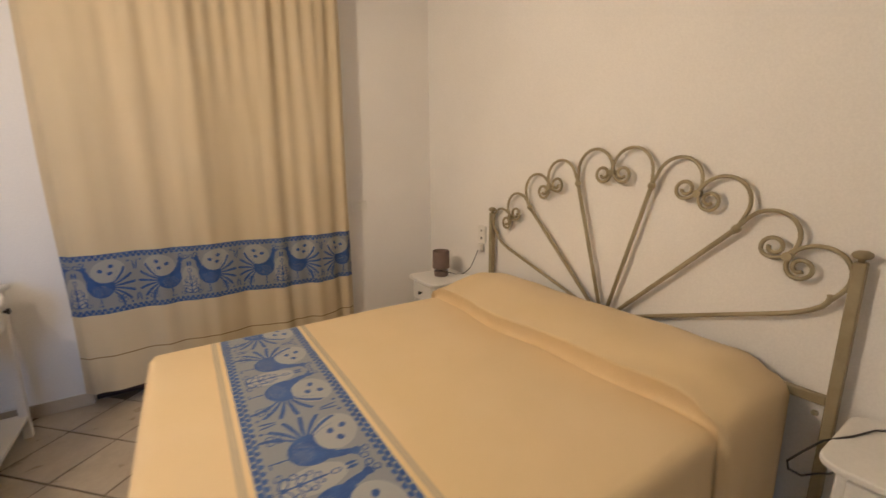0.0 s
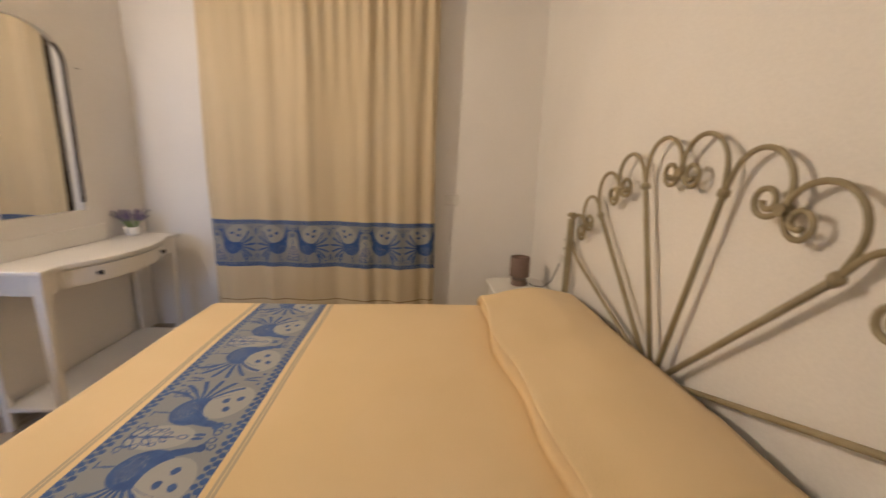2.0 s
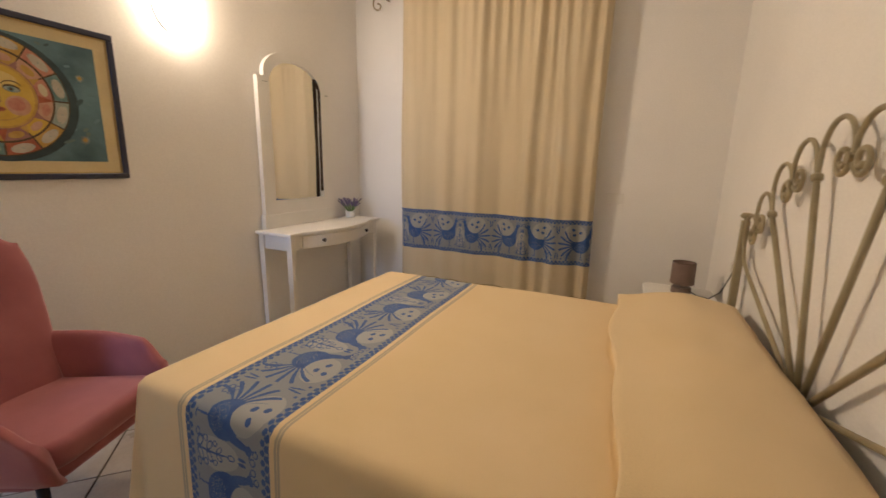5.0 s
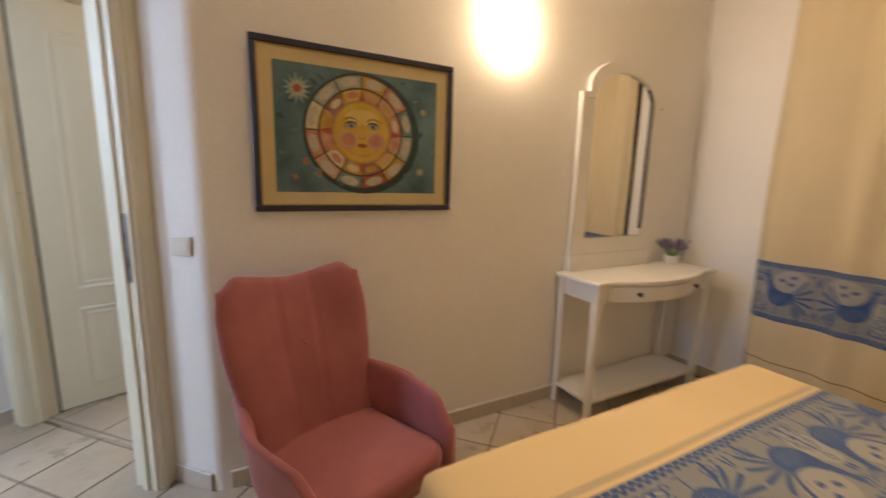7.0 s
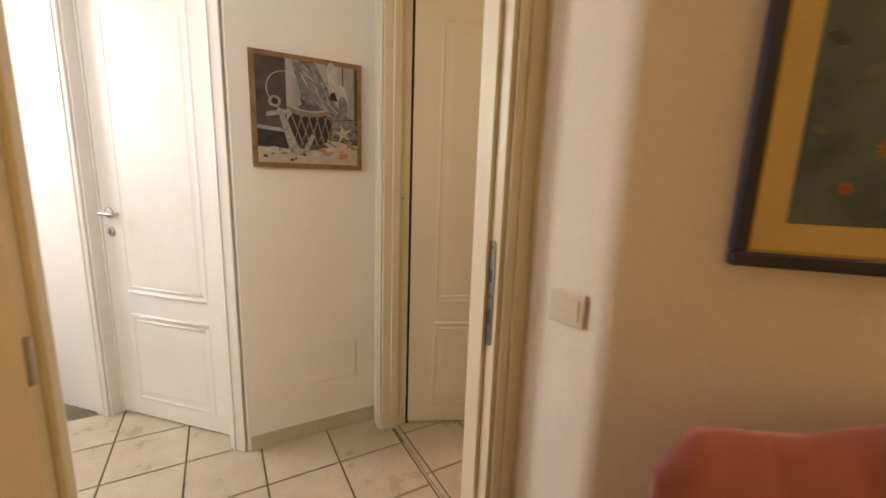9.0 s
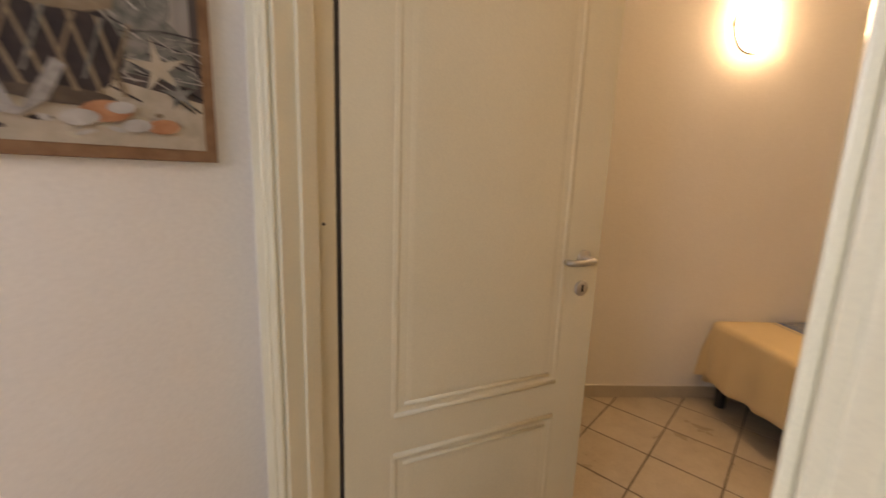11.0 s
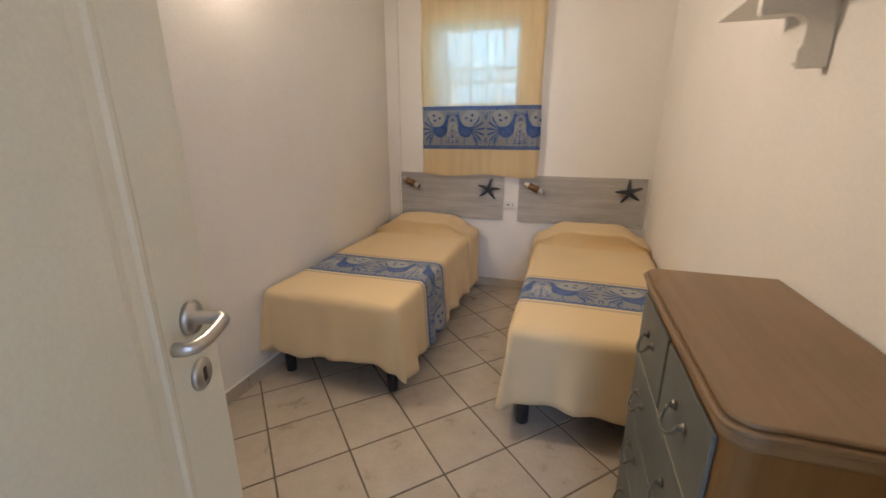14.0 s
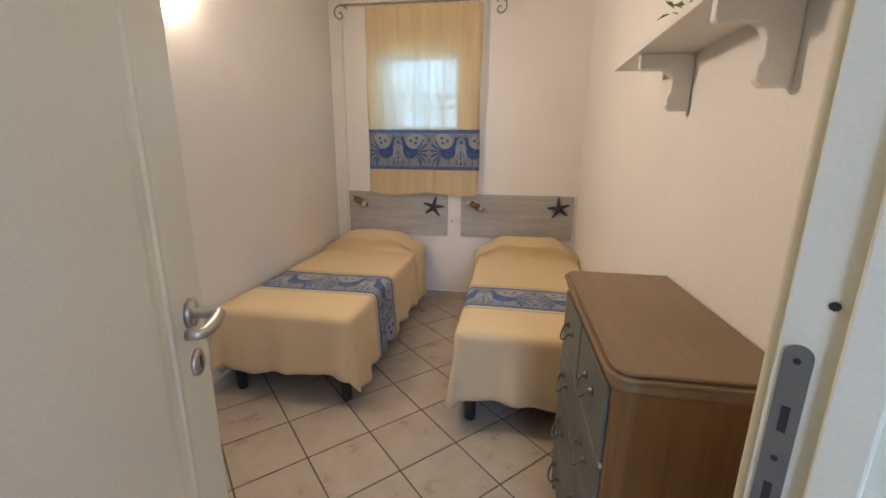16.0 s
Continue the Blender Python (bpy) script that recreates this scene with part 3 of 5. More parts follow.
skirting("baseboard_1", [(BX0, BY1), (BX0, 0.26)])
skirting("baseboard_2", [(-0.592, 0.192), st(0.555, CB + 0.03)])
skirting("baseboard_3", [(BX1, BY0), (BX1, BY1)])
skirting("baseboard_4", [(BX1, BY1), (1.62, BY1)])
skirting("baseboard_5", [(-0.05, BY1), (BX0, BY1)])
skirting("baseboard_6", [(TX0, TY1), (TX0, TY0)])
skirting("baseboard_7", [(TX1, TY1), (TX0, TY1)])
skirting("baseboard_8", [(TX1, 0.42), (TX1, TY1)])
skirting("baseboard_9", [((CN - DH) / 2, (CN + DH) / 2), (-1.155, -1.205)])

# ---- beds ----


def bed_cover(name, parent, L, W, top, hem, material, band_x, fold_x, hump, wave, foot_hem=None, seed=0.0, label="", edge=0.045, flare=0.09, shift=0.0):
    """A bedspread over a mattress: local x from the foot (0) to the head (L), y across (0 to W). It hangs over foot and sides."""
    r = edge
    D = top - hem
    reach, low, LIP = (0.22, 0.08, 0.056) if W < 1.2 else (0.13, 0.35, 0.042)
    nx, ny = 74, 44
    b = bmesh.new()
    lay = b.loops.layers.uv.verify()
    at = {}

    def hill(x, y):
        k = smooth(fold_x - 0.008, fold_x + 0.022, x)
        across = smooth(-0.02, reach, y) * smooth(-0.02, reach, W - y)
        body = math.sin(math.pi * min(1.0, max(0.0, (x - fold_x + 0.06) / (L - fold_x + 0.16)))) ** 0.7
        lip = LIP * k * (0.25 + 0.75 * across) - 0.006 * smooth(fold_x - 0.03, fold_x - 0.012, x) * (1 - k)
        sag = 0.004 * math.sin(5.1 * x + 3 * y + seed) * math.sin(4.3 * y - 2 * x)
        ripple = 0.012 * k * noise.noise((x * 7, y * 5, seed))
        return lip + hump * k * body * (low + (1 - low) * across) + sag + ripple

    def fold_shift(y):
        return 0.018 * math.sin(4.0 * y + seed) + 0.010 * math.sin(11 * y)

    def spot(px, py, drop, nxv, nyv, s):
        """Point hanging `drop` below the edge at outer edge (px, py), with outward normal."""
        if drop < r * 1.57:
            a = drop / r
            out, dz = r * math.sin(a), r * (1 - math.cos(a))
        else:
            rest = drop - r * 1.57
            f = rest / max(D, 0.01)
            corner = max(0.0, 1 - abs(abs(nxv) - abs(nyv)) * 1.3) if nxv and nyv else 0.0
            sway = wave * f * (math.sin(s * 21 + seed) + 0.6 * math.sin(s * 37 + 1.3 + seed))
            out, dz = r + 0.02 * f + sway + corner * f * (flare + 0.016 * math.sin(s * 95)), r + rest
        return Vector((px + nxv * out, py + nyv * out, top - dz))

    xs = [r + (L - r) * i / nx for i in range(nx + 1)]
    xs = sorted([x for x in xs if abs(x - fold_x) > 0.03] + [fold_x - 0.03 + 0.005 * k for k in range(13)])
    nx = len(xs) - 1
    ys = [r + (W - 2 * r) * j / ny for j in range(ny + 1)]
    top_v = [[None] * (ny + 1) for _ in xs]
    for i, x in enumerate(xs):
        for j, y in enumerate(ys):
            move = fold_shift(y) * (1 - smooth(0.05, 0.22, abs(x - fold_x)))
            tuck = 0.048 * math.exp(-((x - fold_x - 0.022) / 0.012) ** 2)
            v = b.verts.new((x + move - tuck, y, top + hill(x, y)))
            top_v[i][j] = v
            at[v] = (y - shift, x - band_x)
    for i in range(nx):
        for j in range(ny):
            b.faces.new((top_v[i][j], top_v[i + 1][j], top_v[i + 1][j + 1], top_v[i][j + 1]))
    # the rim in order: far side from head to foot, foot, near side from foot to head
    rim = [(top_v[i][ny], 0.0, 1.0) for i in range(nx, 0, -1)]
    cn = 7
    rim += [(top_v[0][ny], -math.sin(a), math.cos(a)) for a in [math.pi / 2 * k / cn for k in range(cn + 1)]]
    rim += [(top_v[0][j], -1.0, 0.0) for j in range(ny - 1, 0, -1)]
    rim += [(top_v[0][0], -math.cos(a), -math.sin(a)) for a in [math.pi / 2 * k / cn for k in range(cn + 1)]]
    rim += [(top_v[i][0], 0.0, -1.0) for i in range(1, nx + 1)]
    nd = 15
    rows, s = [], 0.0
    prev = None
    for v, ax, ay in rim:
        if prev is not None:
            s += (v.co - prev).length + (0.03 if ax and ay else 0)
        prev = v.co.copy()
        low = D if not (ax < -0.5 and foot_hem) else top - foot_hem
        if ax and ay and foot_hem:
            low = D + (top - foot_hem - D) * ax * ax
        low += 0.012 * math.sin(s * 9 + seed)
        col = [v]
        for k in range(1, nd + 1):
            drop = (low + r * 0.57) * (k / nd) ** 1.15
            p = spot(v.co.x, v.co.y, drop, ax, ay, s)
            lift = v.co.z - top
            p.z += lift * (1 - k / nd)
            if v.co.x > fold_x and not ax:
                p.y += ay * 0.026 * min(1.0, k / 3)
            w = b.verts.new(p)
            at[w] = (at[v][0] + ay * drop, at[v][1] + ax * drop)
            col.append(w)
        rows.append(col)
    for a, c in zip(rows, rows[1:]):
        for k in range(nd):
            f = [a[k], c[k], c[k + 1], a[k + 1]]
            f = list(dict.fromkeys(f))
            if len(f) > 2:
                b.faces.new(f)
    for f in b.faces:
        for lo in f.loops:
            lo[lay].uv = at[lo.vert]
    ob = part(name, b, material, parent, label, True)
    m = ob.modifiers.new("thick", "SOLIDIFY")
    m.thickness, m.offset = 0.004, -1
    return ob


# double bed
bed = thing("double_bed", Matrix.Translation((0.322, 0.715, 0)), "double bed with a yellow bedspread and woven blue bird band", "bed")
bed_cover("bedspread", bed, 1.923, 1.60, 0.585, 0.11, COVER, 0.443, 1.46, 0.085, 0.010, seed=0.6, label="yellow cotton bedspread with a blue bird band", shift=0.485)
soften(part("mattress", box(0.05, 1.87, 0.05, 1.55, 0.30, 0.572), WHITEPAINT, bed), 0.03)
soften(part("base", box(0.06, 1.87, 0.06, 1.54, 0.20, 0.298), DARKWOOD, bed), 0.006)
for px in (0.12, 1.75):
    for py in (0.14, 1.46):
        part("leg", lathe([(0.028, 0), (0.03, 0.005), (0.03, 0.201)], 14, at=(px, py, 0)), BLACK, bed)

# wrought headboard
head = thing("iron_headboard", Matrix.Translation((2.266, 1.468, 0)), "khaki painted wrought iron headboard with fan bars and scrolls", "headboard")
HALF = 0.885
for sy in (-1, 1):
    post = part("post", box(-0.016, 0.016, sy * HALF - 0.016, sy * HALF + 0.016, 0, 1.065, 0.003, 1), IRON, head)
    b = lathe([(0.009, 1.064), (0.009, 1.073), (0.020, 1.077), (0.026, 1.086), (0.023, 1.095), (0.013, 1.101), (0.003, 1.102)], 14, at=(0, sy * HALF, 0))
    part("finial", b, IRON, post, smooth=True)
    part("knob", lathe([(0.009, 0), (0.011, 0.006), (0.009, 0.014), (0.002, 0.016)], 10, at=(-0.02, sy * (HALF - 0.035), 0.53)), IRON, post)
part("rail", box(-0.012, 0.012, -HALF + 0.017, HALF - 0.017, 0.565, 0.600, 0.003, 1), IRON, head)
HUB = (0.0, 0.60)
tips = [(-0.540, 1.128), (-0.197, 1.278), (0.197, 1.278), (0.540, 1.128)]
for ty, tz in tips:
    bar = part("fan_bar", tube([(0, HUB[0] + (ty - HUB[0]) * 0.03, HUB[1]), (0, ty, tz)], 0.0100, 8), IRON, head, smooth=True)
    d = (Vector((0, ty, tz)) - Vector((0, *HUB))).normalized()
    p = Vector((0, ty, tz))
    part("collar", tube([p - d * 0.012, p - d * 0.006, p + d * 0.006, p + d * 0.012], [0.013, 0.0165, 0.0165, 0.013], 10), IRON, bar, smooth=True)
for sy in (-1, 1):
    pts = [(0, sy * 0.03, 0.615), (0, sy * 0.40, 0.740), (0, sy * 0.66, 0.828)]
    for t in (0.0, 0.15, 0.3, 0.45, 0.6, 0.75, 0.9, 1.0):
        u = 1 - t
        pts.append((0, sy * (0.690 * u * u + 0.845 * 2 * u * t + 0.829 * t * t), 0.838 * u * u + 0.890 * 2 * u * t + 0.945 * t * t))
    part("lower_bar", tube(pts, 0.0090, 8), IRON, head, smooth=True)


def scroll_pair(a, c, bulge):
    """Two C-scrolls that meet in the middle between two points of the fan."""
    a, c = Vector(a), Vector(c)
    mid, e = (a + c) / 2, (c - a)
    w = e.length / 2
    e.normalize()
    nrm = Vector((-e.y, e.x))
    if nrm.y < 0:
        nrm = -nrm
    for sgn in (-1, 1):
        pts, hc, rad = [(w, -0.02), (w, 0.02)], bulge, w / 2
        pts += [(w / 2 + rad * math.cos(t), hc + (rad * 1.05) * math.sin(t)) for t in [math.pi * k / 14 for k in range(0, 14)]]
        r0 = min(0.047, w * 0.30)
        for k in range(0, 27):
            t = math.pi + k * math.pi / 9
            rr = r0 * (1 - k / 26 * 0.72)
            pts.append((0.004 + r0 + rr * math.cos(t), hc - 0.005 - r0 * 0.25 * smooth(0, 6, k) + rr * math.sin(t)))
        line = [(0.0, *(mid + e * (sgn * p) + nrm * q)) for p, q in pts]
        part("scroll", tube(line, 0.0078, 7), IRON, head, smooth=True)
    o = mid + nrm * (bulge - 0.012)
    part("clasp", tube([(-0.014, *o), (0.014, *o)], 0.016, 10), IRON, head)


ends = [(-HALF + 0.062, 0.915)] + tips + [(HALF - 0.062, 0.915)]
for a, c in zip(ends, ends[1:]):
    scroll_pair(a, c, 0.066 if abs(a[0] + c[0]) < 1.0 else 0.050)

# ---- bedside tables and lamp ----


def bedside(m, label):
    t = thing("bedside_table", m, label, "bedside table", group="bedside tables")
    top = extrude_outline(rounded_rect(-0.19, 0.19, -0.19, 0.19, 0.06, 6), 0.022, lambda a, b, d: (a, b, 0.548 + d))
    soften(part("top", top, WHITEPAINT, t), 0.006, 3)
    part("body", box(-0.15, 0.15, -0.15, 0.15, 0.395, 0.5475, 0.004), WHITEPAINT, t)
    d = part("drawer", box(-0.168, -0.1505, -0.125, 0.125, 0.415, 0.53, 0.004), WHITEPAINT, t)
    k = lathe([(0.006, 0), (0.006, 0.012), (0.013, 0.018), (0.012, 0.026), (0.003, 0.029)], 12)
    bmesh.ops.rotate(k, verts=k.verts, cent=(0, 0, 0), matrix=Matrix.Rotation(radians(-90), 3, "Y"))
    bmesh.ops.translate(k, verts=k.verts, vec=(-0.168, 0, 0.472))
    part("knob", k, BLACK, d, "small black knob", True)
    for px in (-0.135, 0.135):
        for py in (-0.135, 0.135):
            part("leg", tube([(px, py, 0), (px, py, 0.3945)], [0.013, 0.019], 10), WHITEPAINT, t)
    part("shelf", box(-0.14, 0.14, -0.14, 0.14, 0.16, 0.178, 0.003), WHITEPAINT, t)
    return t


table = bedside(pose(2.085, 2.72, 0), "white painted bedside table with a black drawer knob")
copy_thing(table, pose(2.10, 0.345, 0))

lamp = thing("table_lamp", pose(2.095, 2.735, 0.571), "small taupe table lamp with a drum shade, switched off", "lamp")
part("base", lathe([(0.050, 0), (0.053, 0.004), (0.053, 0.034), (0.050, 0.040), (0.010, 0.041)], 28), TAUPE, lamp, smooth=False)
part("stem", tube([(0, 0, 0.04), (0, 0, 0.075)], 0.008, 10), TAUPE, lamp)
b = lathe([(0.062, 0.060), (0.064, 0.062), (0.062, 0.188), (0.060, 0.188), (0.059, 0.064), (0.061, 0.061)], 32, cap=False)
shade = part("shade", b, BROWNCLOTH, lamp, "taupe fabric drum shade", True)
part("shade_ring", tube([(0.0605 * math.cos(a), 0.0605 * math.sin(a), 0.1885) for a in [2 * math.pi * k / 28 for k in range(28)]], 0.0018, 6, closed=True), DARKWOOD, shade)
cable = tube([(2.13, 2.70, 0.600), (2.17, 2.66, 0.585), (2.22, 2.62, 0.590), (2.26, 2.585, 0.64), (2.285, 2.55, 0.74), (2.295, 2.53, 0.80)], 0.003, 6)
tagged(part("lamp_cable", cable, BLACK, smooth=True), "thin black lamp cable on the bedside table", "cable")
b = tube([(2.295, 0.40, 0.574), (2.20, 0.47, 0.576), (2.11, 0.50, 0.574), (2.03, 0.545, 0.565), (1.98, 0.575, 0.53), (1.965, 0.60, 0.49), (1.99, 0.60, 0.45), (2.02, 0.575, 0.43), (2.05, 0.545, 0.445), (2.10, 0.53, 0.43), (2.30, 0.53, 0.36)], 0.0032, 6)
tagged(part("loose_cable", b, BLACK, smooth=True), "black cable looping over the white bedside table", "cable")


def socket_plate(name, m, w, h, label, holes=(), box_below=False):
    """Wall plate at local origin: x along the wall, y out of it, z up."""
    s = thing(name, m, label, "socket")
    soften(part("plate", box(-w / 2, w / 2, 0, 0.010, -h / 2, h / 2), PLASTIC, s), 0.004, 3)
    part("module", box(-w / 2 + 0.012, w / 2 - 0.012, 0.0102, 0.0125, -h / 2 + 0.014, h / 2 - 0.014, 0.0008, 1), PLASTIC, s)
    for x, z, r in holes:
        part("hole", tube([(x, 0.0123, z), (x, 0.0132, z)], r, 8), BLACK, s)
    return s


s = socket_plate("wall_socket", frame_of(BX1, 2.51, 0, -1) @ Matrix.Rotation(math.pi, 4, "Z") @ pose(0, 0, 0.895), 0.085, 0.12, "white double wall socket beside the headboard", ((0.0, 0.026, 0.008), (0.0, -0.028, 0.010)))
soften(part("plug", box(-0.035, 0.01, 0.0135, 0.045, -0.115, -0.065), PLASTIC, s), 0.006)
socket_plate("wall_socket", frame_of(1.665, BY1, -1, 0) @ pose(0, 0, 1.08), 0.115, 0.07, "white shutter switch on the wall by the curtain")
socket_plate("wall_socket", frame_of(BX0, 3.02, 0, -1) @ pose(0, 0, 0.37), 0.08, 0.08, "white wall socket behind the dressing table", ((0.0, 0.0, 0.008), (0.018, 0, 0.004), (-0.018, 0, 0.004)))
socket_plate("wall_socket", frame_of(BX1, 0.425, 0, -1) @ Matrix.Rotation(math.pi, 4, "Z") @ pose(0, 0, 0.769), 0.11, 0.078, "beige wall socket above the bedside table", ((0.020, 0.0, 0.006), (-0.020, 0.0, 0.006)))
x, y = -0.632, 0.142
socket_plate("light_switch", frame_of(x, y, -0.5, -0.866) @ pose(0, 0, 1.052), 0.085, 0.075, "white light switch by the bedroom door")

# ---- curtains ----


def drape(name, x0, x1, y, z0, z1, zc, material, fold, label, seed=0.0, gather=1.13, shift=0.0565):
    c = thing(name, pose(x0, y, 0), label, "curtain")
    W = x1 - x0

    def depth(s, h):
        k = 0.35 + 0.65 * smooth(0.15, 0.8, s)
        hang = 0.75 + 0.25 * (1 - h)
        f = 2.2 * noise.noise((s * W * 5.5 + seed, h * 0.35, 0.3)) + 1.1 * noise.noise((s * W * 12 + seed, h * 0.5, 4.1)) + 0.5 * smooth(0.55, 1.0, h) * math.sin(2 * math.pi * s * W / 0.085 + 1.1 + seed)
        curl = 0.05 * (1 - smooth(0.0, 0.035, s)) + 0.03 * smooth(0.975, 1.0, s)
        return curl + fold * k * hang * f + 0.018 * noise.noise((s * 3.1 + seed, h * 1.4, 2.0)) + 0.006 * noise.noise((s * 9, h * 5, seed))
    nu, nv = 230, 40

    def f(s, h):
        sway = 0.012 * (1 - h) * math.sin(7 * s + seed)
        return (s * W + sway * 0.4 + (0.006 * math.sin(9 * h) if s in (0.0, 1.0) else 0), depth(s, h), z0 + (z1 - z0) * h + (0.010 * math.sin(10 * s + seed) * (1 - h) if h < 0.02 else 0))
    part("cloth", grid(f, nu, nv, uv=lambda s, h: (s * W * gather - shift, z0 + (z1 - z0) * h - zc)), material, c, "yellow cotton with a woven blue bird band", True)
    # rod, rings and curled ends above
    rod = part("rod", tube([(-0.20, 0, z1 + 0.02), (W + 0.14, 0, z1 + 0.02)], 0.009, 10), IRON, c, "wrought iron rod with curled ends")
    for sx, ox in ((-1, -0.20), (1, W + 0.14)):
        pts = [(ox + sx * (0.055 * math.sin(t) * (1 - t / 9)), 0, z1 + 0.02 - 0.04 + 0.04 * math.cos(t) * (1 - t / 12) - 0.012 * min(t, 3)) for t in [k * 0.35 for k in range(20)]]
        part("finial", tube(pts, 0.007, 7), IRON, rod, smooth=True)
        wall_y = (BY1 if y > 3.06 else TY1) - y
        part("bracket", tube([(ox - sx * 0.03, 0, z1 + 0.02), (ox - sx * 0.03, wall_y, z1 + 0.02)], 0.007, 8), IRON, rod)
    for k in range(12):
        px = 0.03 + (W - 0.06) * k / 11
        part("ring", tube([(px, 0.014 * math.cos(a), z1 + 0.012 + 0.016 * math.sin(a)) for a in [2 * math.pi * i / 12 for i in range(12)]], 0.002, 5, closed=True), IRON, c)
    return c


drape("long_curtain", -0.070, 1.535, 3.105, 0.10, 2.60, 0.742, CURTAIN, 0.034, "long yellow cotton curtain with a blue bird band", 0.4)
drape("short_curtain", -2.585, -1.585, 3.055, 1.005, 2.53, 1.388, SHEER, 0.011, "short yellow cotton curtain with daylight through it", 2.1, 1.09, 0.318)

# shutter of the balcony door behind the long curtain
sh = thing("door_4", pose(-0.049, BY1 + 0.045, 0), "dark brown shutter of the balcony door, closed", "shutter", kind="structure")
part("panel", box(0, 1.558, 0, 0.03, 0, 2.29), DARKWOOD, sh)
for k in range(30):
    part("slat", box(0.002, 1.556, -0.012, -0.0005, 0.02 + k * 0.075, 0.085 + k * 0.075, 0.004, 1), DARKWOOD, sh)

# ---- dressing table with mirror ----
VY0, VY1, VX0, VX1, VZ = 2.005, 3.065, -0.572, -0.245, 0.815
van = thing("dressing_table", None, "white dressing table with two black knobs and a shelf", "dressing table")


def front(k):
    """Depth of the serpentine front along the table, k from 0 to 1."""
    return VX1 + 0.085 * math.sin(math.pi * k) ** 2 - 0.022 * smooth(0.0, 0.10, k) * (1 - smooth(0.10, 0.26, k)) - 0.022 * smooth(0.74, 0.9, k) * (1 - smooth(0.9, 1.0, k))


def bowed(y0, y1, back, inset, z0, z1):
    pts = [(back, VY0 + y0), (back, VY1 - y1)]
    pts += [(front(k) - inset, VY0 + y0 + (VY1 - VY0 - y0 - y1) * k) for k in [1 - i / 26 for i in range(27)]]
    return prism(pts, z0, z1)


soften(part("top", bowed(0, 0, VX0, 0.0, VZ - 0.024, VZ), WHITEPAINT, van), 0.006, 3)
part("apron", bowed(0.035, 0.035, VX0 + 0.01, 0.022, VZ - 0.125, VZ - 0.0245), WHITEPAINT, van)
dr = part("drawer", prism([(front(k) - 0.0218, VY0 + 0.035 + (VY1 - VY0 - 0.07) * k) for k in [0.10 + 0.8 * i / 20 for i in range(21)]] + [(front(k) - 0.008, VY0 + 0.035 + (VY1 - VY0 - 0.07) * k) for k in [0.90 - 0.8 * i / 20 for i in range(21)]], VZ - 0.112, VZ - 0.036), WHITEPAINT, van)
for k in (0.24, 0.76):
    b = lathe([(0.006, 0), (0.006, 0.010), (0.014, 0.016), (0.014, 0.023), (0.004, 0.027)], 12)
    bmesh.ops.rotate(b, verts=b.verts, cent=(0, 0, 0), matrix=Matrix.Rotation(radians(90), 3, "Y"))
    bmesh.ops.translate(b, verts=b.verts, vec=(front(k) - 0.009, VY0 + 0.035 + (VY1 - VY0 - 0.07) * k, VZ - 0.073))
    part("knob", b, BLACK, dr, "round black knob", True)
for lx in (VX0 + 0.03, VX1 - 0.045):
    for ly in (VY0 + 0.045, VY1 - 0.045):
        b = bmesh.new()
        bmesh.ops.create_cone(b, cap_ends=True, segments=4, radius1=0.024, radius2=0.033, depth=VZ - 0.026)
        bmesh.ops.rotate(b, verts=b.verts, cent=(0, 0, 0), matrix=Matrix.Rotation(radians(45), 3, "Z"))
        bmesh.ops.translate(b, verts=b.verts, vec=(lx, ly, (VZ - 0.026) / 2))
        soften(part("leg", b, WHITEPAINT, van), 0.003)
soften(part("shelf", box(VX0 + 0.012, VX1 - 0.028, VY0 + 0.03, VY1 - 0.03, 0.105, 0.125), WHITEPAINT, van), 0.003)

# arched mirror standing on it
mir = thing("vanity_mirror", pose(-0.572, 2.432, VZ + 0.001), "arched white framed mirror standing on the dressing table", "mirror")
MW, GW, SH, G0 = 0.352, 0.252, 1.025, 0.195


def arch(w, shoulder, top, z0, lip=0.0):
    """Outline with shoulders and a round arch, in (y, z)."""
    pts = [(-w, z0), (w, z0), (w, shoulder)]
    if lip:
        pts += [(w - lip, shoulder + 0.004), (w - lip, shoulder + 0.035)]
    aw = w - lip
    base = shoulder + (0.035 if lip else 0.0)
    pts += [(aw * math.cos(t), base + (top - base) * math.sin(t)) for t in [math.pi * k / 24 for k in range(1, 24)]]
    if lip:
        pts += [(-w + lip, shoulder + 0.035), (-w + lip, shoulder + 0.004)]
    pts.append((-w, shoulder))
    return pts


outer, inner = arch(MW, SH, 1.228, 0.10, 0.055), arch(GW, 1.000, 1.160, G0)


